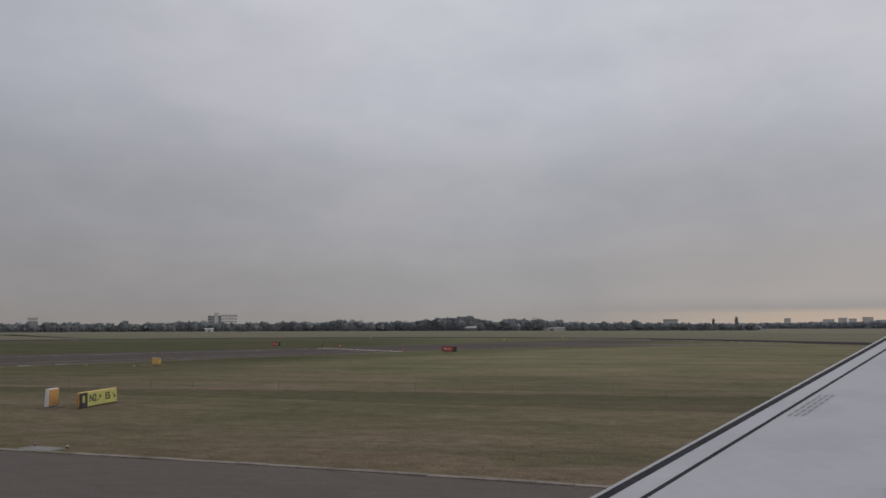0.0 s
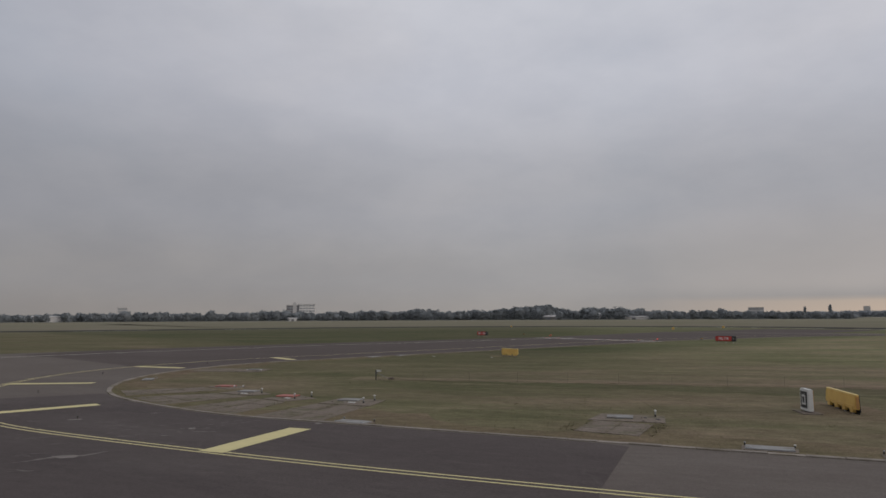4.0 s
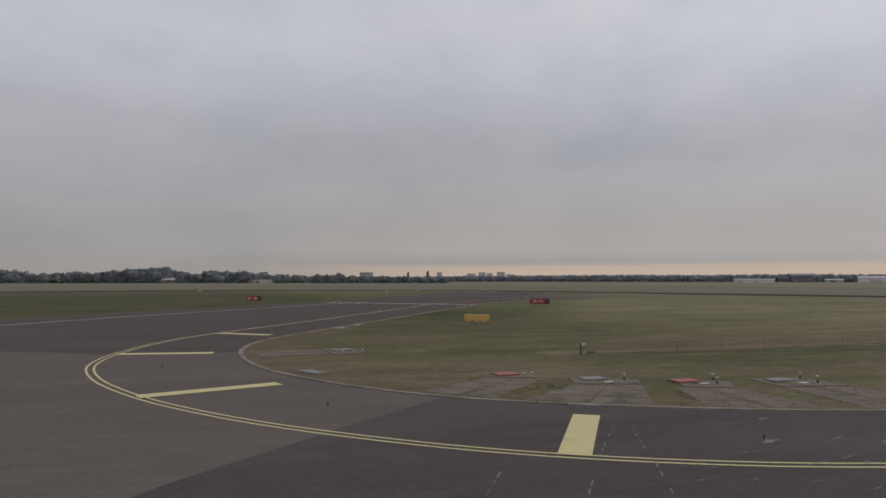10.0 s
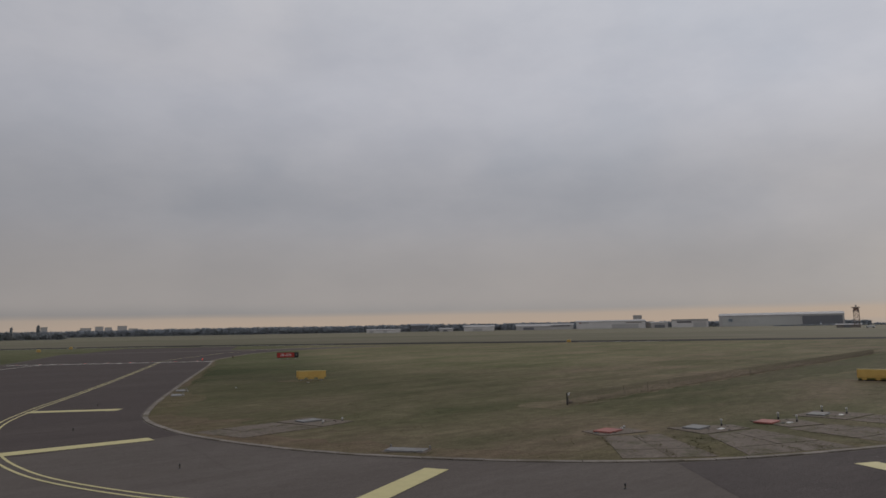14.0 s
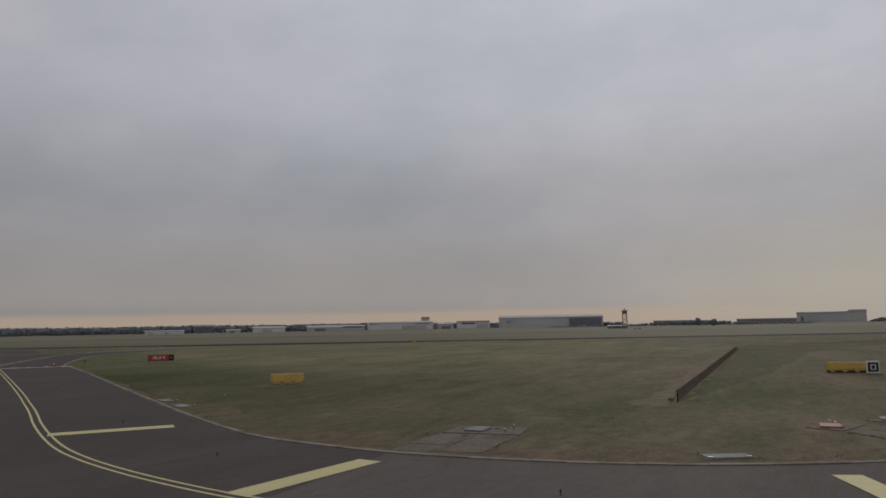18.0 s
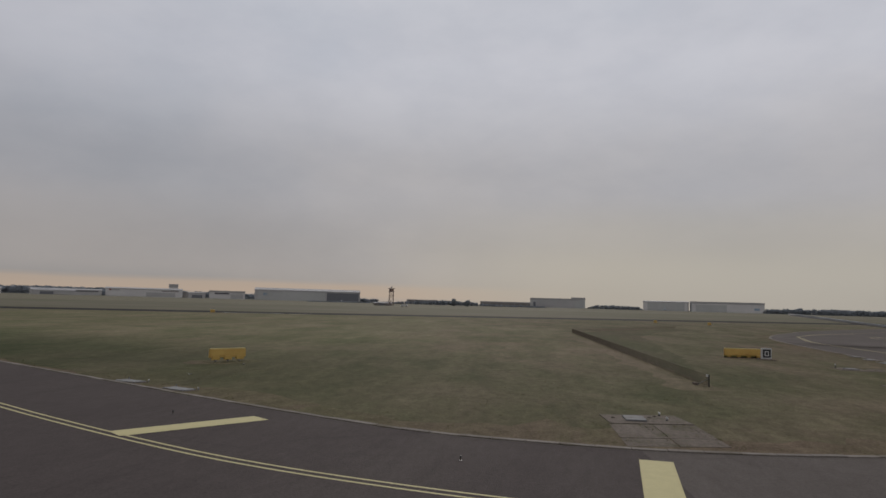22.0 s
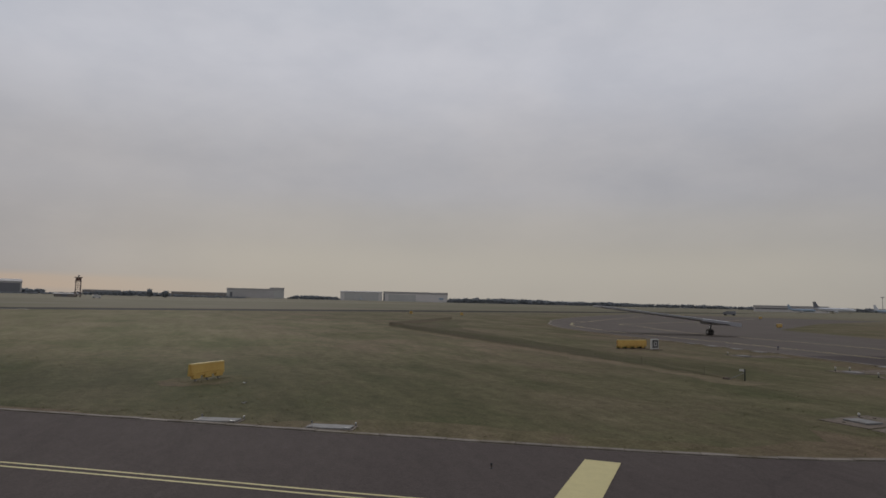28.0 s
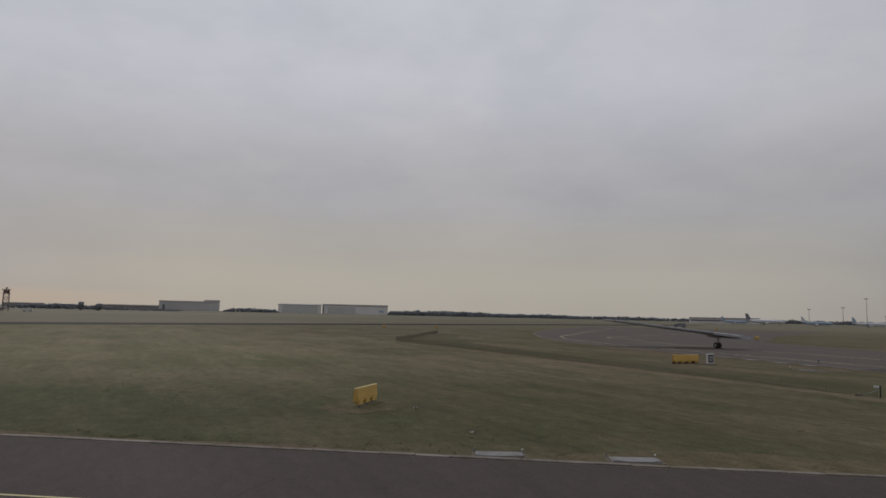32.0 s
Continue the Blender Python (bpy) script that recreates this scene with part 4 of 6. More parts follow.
def plate_unit(x, y, turn, length=1.35, width=0.62):
    """A raised metal lid at the kerb with a small post at each end."""
    s = thing("pit_cover", pose(x, y, 0, 0, 0, turn), "pale galvanised pit cover at the kerb with short end posts", "pit cover", "kerb pit covers")
    part("frame", box(-length / 2 - 0.1, -width / 2 - 0.07, -0.03, length / 2 + 0.1, width / 2 + 0.07, 0.025, 0.008), "concrete", s)
    part("lid", box(-length / 2, -width / 2, 0.02, length / 2, width / 2, 0.062, 0.012), "plate", s)
    for k in (-1, 1):
        px = k * (length / 2 + 0.02)
        post = part("marker_post", tube((px, width / 2 + 0.12, -0.02), (px, width / 2 + 0.12, 0.09), 0.025, None, 10), "black" if y < 60 else "steel", s)
        part("cap", tube((px, width / 2 + 0.12, 0.09), (px, width / 2 + 0.12, 0.125), 0.035, 0.028, 10), "white" if k > 0 and (y < 42 or y > 80) else "plate", post)
        part("hinge", box(px * 0.82 - 0.09, -width / 2 + 0.05, 0.06, px * 0.82 + 0.09, -width / 2 + 0.12, 0.078, 0.006), "steel", s)


for x, y, a in ((-4.0, 36.15, -15), (-7.8, 37.35, -15), (-11.8, 38.55, -16), (-15.3, 39.65, -17), (-29.1, 43.7, -20), (-47.2, 60.6, -70), (-35.9, 89.9, -122), (-38.2, 86.95, -122)):
    plate_unit(x, y, a)


def inspection_pad(apron, pad, lid, lid_material, posts, label, tall=0.24, tag_at=None):
    """A raised slab with a lid and small posts, and the slabs that lead to it from the kerb."""
    cx, cy = (sum(q[i] for q in pad) / 4 for i in (0, 1))
    s = thing("inspection_pad", pose(cx, cy, 0), label, "pit", "inspection pads")
    loc = lambda q: (q[0] - cx, q[1] - cy)  # noqa: E731
    part("slab", rect(*[loc(q) for q in pad], -0.03, 0.024), "concrete", s)
    lx, ly = loc(lid)
    cover = part("lid", box(-0.5, -0.36, 0.02, 0.5, 0.36, 0.085, 0.02), lid_material, s, "red painted lid" if lid_material == "red_cover" else "")
    cover.matrix_basis = pose(lx, ly, 0, 0, 0, -8)
    if tag_at:
        tag = part("tag_plate", box(-0.17, -0.08, 0.02, 0.17, 0.08, 0.045, 0.006), "white", s, "small white tag plate")
        tag.matrix_basis = pose(*loc(tag_at), 0, 0, 0, -12)
    for q in posts:
        px, py = loc(q)
        post = part("marker_post", tube((px, py, 0.0), (px, py, tall), 0.024, None, 10), "steel", s)
        part("collar", tube((px, py, 0.0), (px, py, tall * 0.45), 0.036, None, 10), "black", post)
        part("cap", tube((px, py, tall), (px, py, tall + 0.05), 0.05, 0.038, 10), "white", post)
    bits = random.Random(int(cy * 13))
    for _ in range(9):
        u, v = bits.uniform(0.08, 0.92), bits.uniform(0.08, 0.92)
        p = Vector(pad[0]).lerp(Vector(pad[1]), u).lerp(Vector(pad[3]).lerp(Vector(pad[2]), u), v)
        qx, qy = loc(p)
        w = bits.uniform(0.03, 0.09)
        stone = bmesh.new()
        bmesh.ops.create_icosphere(stone, subdivisions=1, radius=1.0)
        for q in stone.verts:
            q.co = Vector((qx + q.co.x * w * bits.uniform(0.7, 1.3), qy + q.co.y * w * bits.uniform(0.7, 1.3), 0.03 + q.co.z * w * 0.4))
        part("stone", stone, bits.choice(("bark", "kerb", "concrete", "black")), s)
    if apron:
        a, b, c, d = (Vector(q) for q in apron)
        rnd = random.Random(int(cx * 7))
        nx, ny = 2, 3
        for i in range(nx):
            for j in range(ny):
                def at_uv(u, v):
                    return a.lerp(b, u).lerp(d.lerp(c, u), v)
                g = 0.006
                q = [at_uv((i + g * 2) / nx, (j + g * 2) / ny), at_uv((i + 1 - g * 2) / nx, (j + g * 2) / ny), at_uv((i + 1 - g * 2) / nx, (j + 1 - g * 2) / ny), at_uv((i + g * 2) / nx, (j + 1 - g * 2) / ny)]
                part("paving_slab", rect(*[loc(w) for w in q], -0.05, 0.013 + rnd.uniform(-0.004, 0.005)), "concrete", s)


inspection_pad(((-33.6, 45.1), (-30.4, 44.1), (-29.7, 48.4), (-32.3, 49.2)), ((-32.2, 49.3), (-29.6, 48.5), (-29.3, 50.8), (-31.7, 51.4)), (-31.0, 50.5), "plate", ((-30.1, 49.5), (-29.8, 50.5)), "grey concrete inspection pad with a metal lid beside the taxiway", 0.24, (-30.7, 49.65))
inspection_pad(((-38.0, 47.3), (-34.6, 45.6), (-33.9, 49.7), (-36.0, 50.9)), ((-35.6, 50.9), (-34.1, 49.9), (-32.9, 51.2), (-34.4, 52.6)), (-34.6, 51.9), "red_cover", ((-33.9, 50.9), (-33.3, 51.7)), "concrete inspection pad with a faded red lid beside the taxiway", 0.24, (-34.35, 51.1))
inspection_pad(((-42.6, 50.9), (-39.3, 48.3), (-36.7, 51.9), (-39.0, 53.1)), ((-38.9, 53.2), (-36.6, 52.1), (-35.9, 53.0), (-38.0, 54.9)), (-37.5, 53.9), "plate", ((-36.5, 53.2),), "concrete inspection pad with a pale metal lid beside the taxiway", 0.24, (-37.4, 53.0))
inspection_pad(((-45.0, 54.0), (-43.2, 51.6), (-39.6, 54.6), (-41.2, 56.2)), ((-41.1, 56.3), (-39.3, 55.2), (-38.7, 56.4), (-40.4, 57.4)), (-40.0, 56.5), "red_cover", ((-39.35, 56.2), (-38.85, 56.3)), "small concrete inspection pad with a faded red lid", 0.07)
inspection_pad(((-48.2, 70.9), (-48.1, 67.8), (-44.4, 67.4), (-44.4, 70.4)), ((-44.3, 70.3), (-44.3, 67.4), (-42.4, 67.4), (-42.4, 70.2)), (-43.4, 69.2), "plate", ((-43.6, 68.1), (-42.5, 68.0)), "concrete inspection pad at the tip of the grass", 0.1)
inspection_pad(((-20.9, 42.6), (-18.8, 41.6), (-17.9, 44.2), (-20.0, 45.2)), ((-20.2, 45.2), (-17.4, 44.6), (-17.1, 46.4), (-19.5, 47.0)), (-18.9, 45.9), "plate", ((-17.5, 46.2),), "concrete inspection pad in the grass near the kerb")


def edge_light(x, y, k):
    s = thing("edge_light", pose(x, y, 0.016) @ Matrix.Diagonal((k, k, k, 1)), "low dark taxiway edge light on a brown stem at the shoulder", "light", "taxiway edge lights")
    part("base", tube((0, 0, 0), (0, 0, 0.04), 0.16, 0.13, 12), "black", s)
    part("stem", tube((0, 0, 0.04), (0, 0, 0.22), 0.05, None, 10), "bark", s)
    part("lens", tube((0, 0, 0.22), (0, 0, 0.38), 0.075, 0.06, 12), "blue" if k > 0.8 else "black", s)


for x, y in ((-13.0, 34.2), (-48.8, 52.45), (-53.0, 64.6), (-50.5, 75.8), (-44.5, 85.0), (-40.2, 43.4), (-30.5, 103.8)):
    edge_light(x, y, 0.85 if x > -14 else 0.34)


def inset_light(x, y):
    s = thing("inset_light", pose(x, y, 0.02), "flat pale inset light in the asphalt", "light", "inset lights")
    part("ring", tube((0, 0, -0.01), (0, 0, 0.012), 0.15, 0.13, 14), "scrape", s)
    part("window", box(-0.07, -0.025, 0.01, 0.07, 0.025, 0.02, 0.004), "plate", s)


for x, y in ((-30.3, 43.2), (-34.5, 41.6)):
    inset_light(x, y)


def stop_lamp(x, y, z=0.0):
    s = thing("stop_bar_light", pose(x, y, z), "lit red stop bar light beside the taxiway", "light", "stop bar lights")
    part("stem", tube((0, 0, 0), (0, 0, 0.25), 0.06, None, 8), "black", s)
    part("lens", tube((0, 0, 0.25), (0, 0, 0.38), 0.075, 0.06, 12), "red_lamp", s)


for x, y in ((-18.6, 161.5), (-2.2, 134.5)):
    stop_lamp(x, y)
for k in range(9):
    a = Vector((-20.5, 154.6)).lerp(Vector((-1.6, 134.0)), (k + 0.5) / 9)
    s = thing("stop_bar_light", pose(a.x, a.y, 0.016), "red inset stop bar light in the asphalt", "light", "stop bar lights")
    part("ring", tube((0, 0, 0), (0, 0, 0.03), 0.16, 0.13, 12), "steel", s)
    part("lens", tube((0, 0, 0.03), (0, 0, 0.055), 0.05, 0.03, 10), "red_lamp", s)
for x, y in ((-24.1, 170.0), (5.4, 137.3)):
    s = thing("guard_light", pose(x, y, 0, 0, 0, 42) @ Matrix.Diagonal((0.8, 0.8, 0.6, 1)), "unlit amber runway guard light on the grass", "light", "guard lights")
    part("stem", tube((0, 0, 0), (0, 0, 0.4), 0.05, None, 8), "black", s)
    part("housing", box(-0.3, -0.1, 0.35, 0.3, 0.1, 0.75, 0.04), "black", s)
    for k in (-0.14, 0.14):
        part("lens", tube((k, -0.1, 0.56), (k, -0.13, 0.56), 0.1, 0.08, 12), "amber_lamp", s)


def net_run(name, a, b, label, bays, upright):
    """A low netting fence from a to b on thin posts."""
    a, b = Vector((*a, 0)), Vector((*b, 0))
    s = thing(name, pose(*a), label, "fence", "netting fences")
    way = b - a
    w = way.normalized()
    for i in range(bays + 1):
        p = way * (i / bays)
        part("post", tube(p - Vector((0, 0, 0.05)), p + Vector((0, 0, 0.64)), 0.010, None, 6), "net", s)
    bm = bmesh.new()
    for k in range(6):
        h = 0.05 + k * 0.108
        merged(box(0, -0.002, h - 0.002, way.length, 0.002, h + 0.002), bm)
    for i in range(upright):
        x = way.length * (i + 0.5) / upright
        verts = [bm.verts.new((x + dx, 0.0 + dy, z)) for z in (0.02, 0.60) for dx, dy in ((-0.003, -0.005), (0.003, -0.005), (0.0, 0.007))]
        for a3, b3 in ((0, 1), (1, 2), (2, 0)):
            bm.faces.new((verts[a3], verts[b3], verts[b3 + 3], verts[a3 + 3]))
    net = part("netting", bm, "net", s)
    net.matrix_basis = pose(0, 0, 0, 0, 0, math.degrees(math.atan2(w.y, w.x)))


def fence():
    """The netting fence through the grass, its return, and the marked post at its end."""
    net_run("netting_fence", (-32.15, 61.85), (39.4, 53.2), "low dark netting fence on thin posts across the grass", 24, 760)
    net_run("netting_fence", (39.5, 53.1), (77.0, 23.0), "low netting fence turning away along the rough grass", 12, 420)
    e = thing("marker_post", pose(-32.3, 61.85, 0), "dark post with a small white plate at the fence end", "post")
    part("pole", tube((0, 0, -0.05), (0, 0, 0.64), 0.036, None, 8), "black", e)
    part("stay", tube((0.03, 0, 0.44), (0.85, 0.3, 0.0), 0.018, None, 6), "steel", e)
    part("plate", box(0.04, -0.012, 0.50, 0.34, 0.012, 0.62, 0.006), "white", e)
    tagged(mesh_object("stone_block", box(-31.5, 62.05, -0.03, -31.2, 62.3, 0.13, 0.03), "concrete"), "small grey stone block in the grass by the fence", "block")
    rough = [(-31, 61.5), (39.2, 52.9), (57, 39.6), (76, 22.6), (66, 24), (50, 36), (30, 45.5), (8, 50.5), (-14, 56.0)]
    loop = []
    for (x0, y0), (x1, y1) in zip(rough, rough[1:] + rough[:1]):
        n = max(2, int(math.hypot(x1 - x0, y1 - y0) / 0.8))
        for i in range(n):
            x, y = x0 + (x1 - x0) * i / n, y0 + (y1 - y0) * i / n
            loop.append((x + 0.5 * noise.noise(Vector((x * 0.5, y * 0.5, 2))), y + 0.7 * noise.noise(Vector((x * 0.5, y * 0.5, 9)))))
    bm = sheet(loop, 0.0085)
    structure("rough_grass", bm, "rough", "darker unmown grass behind the netting fence", "grass")


fence()


def turf():
    """Grass tufts, thick along the kerb and round the pads, thinner over the field."""
    rnd = random.Random(11)
    verts, faces = [], []

    def tuft(x, y, h, n):
        for _ in range(n):
            a, d = rnd.uniform(0, 6.28), rnd.uniform(0, 0.16)
            px, py = x + math.cos(a) * d, y + math.sin(a) * d
            b, w = a + 1.57, rnd.uniform(0.012, 0.03)
            k = len(verts)
            hh = h * rnd.uniform(0.5, 1.2)
            lean = hh * rnd.uniform(2.5, 4.5)
            verts.extend([(px - math.cos(b) * w, py - math.sin(b) * w, 0), (px + math.cos(b) * w, py + math.sin(b) * w, 0), (px + math.cos(a) * lean, py + math.sin(a) * lean, hh)])
            faces.append((k, k + 1, k + 2))

    near = [v for v in kerb_curve if v.x < 20 and v.y < 125 and v.y > 20]
    for v, w in zip(offset(near, -0.2), offset(near, -1.0)):
        out = (w - v).normalized()
        for _ in range(9):
            d = abs(rnd.gauss(0, 0.5))
            q = v + out * d + Vector((rnd.uniform(-0.5, 0.5), rnd.uniform(-0.5, 0.5), 0))
            tuft(q.x, q.y, rnd.uniform(0.015, 0.04), 5)
    for _ in range(11000):
        x, y = rnd.uniform(-48, 24), rnd.uniform(34, 104)
        thick = noise.noise(Vector((x * 0.07, y * 0.12, 3))) + 0.5 * noise.noise(Vector((x * 0.4, y * 0.6, 8)))
        if thick > rnd.uniform(-0.5, 0.3):
            tuft(x, y, rnd.uniform(0.012, 0.024) * (1.3 if thick > 0.2 else 0.9), 5)
    for _ in range(500):
        t = rnd.random()
        x, y = -32.6 + 73.6 * t, 61.9 - 8.9 * t
        tuft(x + rnd.gauss(0, 0.2), y + rnd.gauss(0, 0.25), rnd.uniform(0.03, 0.06), 5)
    # weeds in the joints of the paved plots
    for cx, cy, dx, dy in ((-31.6, 46.6, 0.2, 2.0), (-35.8, 48.2, 0.4, 1.9), (-39.8, 51.0, 1.3, 1.4), (-42.3, 53.8, 1.8, 1.2), (-46.2, 69.2, 1.9, 0.1), (-19.4, 43.5, 0.5, 1.3)):
        for _ in range(150):
            u, side = rnd.uniform(-1, 1), rnd.choice((-1.5, -1.1, 0.0, 0.0, 1.1, 1.5))
            n = math.hypot(dx, dy)
            tuft(cx + dx * u - dy / n * side + rnd.gauss(0, 0.08), cy + dy * u + dx / n * side + rnd.gauss(0, 0.08), rnd.uniform(0.02, 0.05), 5)
    inside = []
    from_kerb = [(v.x, v.y) for v in near]
    me = bpy.data.meshes.new("grass_tufts")
    # leave out tufts that would stand on the asphalt
    hull = from_kerb + [(40, 120), (40, 40)]

    def within(px, py):
        odd = False
        for (x0, y0), (x1, y1) in zip(hull, hull[1:] + hull[:1]):
            if (y0 > py) != (y1 > py) and px < (x1 - x0) * (py - y0) / (y1 - y0) + x0:
                odd = not odd
        return odd
    ok = {}
    for f in faces:
        k = f[0] // 15
        if k not in ok:
            ok[k] = within(verts[f[0]][0], verts[f[0]][1])
        if ok[k]:
            inside.append(f)
    me.from_pydata(verts, [], inside)
    me.materials.append(M["blade"])
    tagged(new("grass_tufts", me), "short uneven grass tufts, straw-coloured and green", "grass", kind="stuff")


turf()


def scrap(x, y, turn, w):
    bm = bmesh.new()
    rows = [[bm.verts.new((w * (i / 3 - 0.5), w * 0.6 * (j / 2 - 0.5), 0.02 + 0.035 * math.sin(i * 2.1 + j))) for i in range(4)] for j in range(3)]
    for j in range(2):
        for i in range(3):
            bm.faces.new((rows[j][i], rows[j][i + 1], rows[j + 1][i + 1], rows[j + 1][i]))
    r = bmesh.ops.solidify(bm, geom=bm.faces[:], thickness=0.008)
    ob = mesh_object("paper_scrap", bm, "white")
    ob.matrix_world = pose(x, y, 0.0, 0, 0, turn)
    tagged(ob, "crumpled white scrap lying in the grass", "scrap", "scraps")


for x, y, turn, w in ((-26.3, 87.2, 20, 0.2), (-32.3, 88.4, 70, 0.2)):
    scrap(x, y, turn, w)

# ---------------------------------------------------------------- trees


def leaf_mesh(name, centres, size, rng, material):
    """Leaf clusters: one small four-sided face at each place, turned at random."""
    n = len(centres)
    u = rng.normal(size=(n, 3))
    u /= np.linalg.norm(u, axis=1)[:, None]
    v = np.cross(u, rng.normal(size=(n, 3)))
    v /= np.linalg.norm(v, axis=1)[:, None]
    s = size * rng.uniform(0.55, 1.25, (n, 1)) / 2
    t = s * rng.uniform(0.6, 1.0, (n, 1))
    quad_v = np.stack([centres - u * s, centres + v * t, centres + u * s, centres - v * t], 1).reshape(-1, 3)
    quad_v[:, 2] = np.maximum(quad_v[:, 2], -0.1)
    me = bpy.data.meshes.new(name)
    me.from_pydata(quad_v.tolist(), [], np.arange(n * 4).reshape(-1, 4).tolist())
    me.materials.append(M[material])
    return me


def crown_cloud(x, y, h, w, n, rng, low=0.03, boughs=9):
    """Places of the leaf clusters of one crown: a body and uneven boughs, more of them towards the outside."""
    c = np.zeros((boughs + 1, 3))
    r = np.zeros((boughs + 1, 2))
    c[0], r[0] = (0, 0, h * (0.5 + low / 2)), (w * 0.40, h * (0.44 - low / 2))
    for k in range(1, boughs + 1):
        a, z = rng.uniform(0, 6.283), rng.uniform(0.22 + low, 0.86)
        d = w * 0.40 * math.sqrt(max(0.05, 1 - ((z - 0.45) / 0.6) ** 2))
        b = rng.uniform(0.10, 0.2)
        c[k], r[k] = (math.cos(a) * d, math.sin(a) * d, h * z), (b * w, min(b * w, h * 0.2))
    pick = np.where(rng.random(n) < 0.45, 0, rng.integers(1, boughs + 1, n))
    d = rng.normal(size=(n, 3))
    d /= np.linalg.norm(d, axis=1)[:, None]
    d *= rng.random((n, 1)) ** 0.25
    p = c[pick] + d * np.stack([r[pick, 0], r[pick, 0], r[pick, 1]], 1)
    p[:, 2] = np.clip(p[:, 2], 0.2, h)
    return p + np.array((x, y, 0))


def unit_ball():
    bm = bmesh.new()
    bmesh.ops.create_icosphere(bm, subdivisions=2, radius=1.0)
    v = [tuple(q.co) for q in bm.verts]
    f = [tuple(q.index for q in face.verts) for face in bm.faces]
    bm.free()
    return v, f


BALL_V, BALL_F = unit_ball()


def bough(out_v, out_f, c, rx, rz, seed):
    """A leafy bough: a mass of small faces pushed in and out unevenly, cut off at the ground."""
    k = len(out_v)
    for p in BALL_V:
        q = Vector(p)
        s = 1.0 + 0.30 * noise.noise(q * 1.6 + Vector((seed, seed * 0.7, 0))) + 0.16 * noise.noise(q * 4.5 + Vector((0, seed, 3)))
        out_v.append((c[0] + p[0] * rx * s, c[1] + p[1] * rx * s, max(-0.3, c[2] + p[2] * rz * s)))
    out_f.extend((a + k, b + k, d + k) for a, b, d in BALL_F)


def full_crown(out_v, out_f, x, y, h, w, rnd, low=0.0, boughs=10):
    """A broad crown of overlapping boughs from near the ground to the top."""
    bough(out_v, out_f, (x, y, h * (0.48 + low / 2)), w * 0.44, h * (0.47 - low / 2), rnd.uniform(0, 90))
    for _ in range(boughs):
        a, z = rnd.uniform(0, 6.28), rnd.uniform(0.2 + low, 0.86)
        r = w * 0.40 * math.sqrt(max(0.05, 1 - ((z - 0.45) / 0.6) ** 2))
        b = rnd.uniform(0.09, 0.19) * w
        bough(out_v, out_f, (x + math.cos(a) * r, y + math.sin(a) * r, h * z - b * 0.3), b, min(b, h * 0.2), rnd.uniform(0, 90))


def tree(x, y, h, w, kind, seed, label):
    rnd = random.Random(seed)
    rng = np.random.default_rng(seed % 100000)
    t = thing("tree", pose(x, y, 0), label, "tree", "far trees")
    bm = tube((0, 0, -0.3), (0, 0, h * 0.45), h * 0.022, h * 0.012, 8)
    for k in range(5):
        a = 6.28 * k / 5 + rnd.uniform(-0.3, 0.3)
        tube((0, 0, h * (0.25 + 0.04 * k)), (math.cos(a) * w * 0.3, math.sin(a) * w * 0.3, h * (0.5 + 0.07 * k)), h * 0.009, h * 0.004, 6, bm)
    part("trunk", bm, "bark", t)
    places = crown_cloud(0, 0, h, w, int(h * w * 5), rng, 0.08, 11 if kind == "round" else 6)
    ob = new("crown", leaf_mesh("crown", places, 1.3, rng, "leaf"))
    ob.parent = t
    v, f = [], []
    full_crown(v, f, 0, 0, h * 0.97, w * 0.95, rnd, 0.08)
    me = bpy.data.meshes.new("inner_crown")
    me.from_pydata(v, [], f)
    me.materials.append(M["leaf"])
    me.polygons.foreach_set("use_smooth", [True] * len(me.polygons))
    new("inner_crown", me).parent = t


CENTRE = Vector((-20.0, 60.0))


def bearing(yaw, far):
    """A place far metres from the middle of the field; yaw in degrees to the left of +y."""
    a = radians(yaw)
    return CENTRE.x - math.sin(a) * far, CENTRE.y + math.cos(a) * far


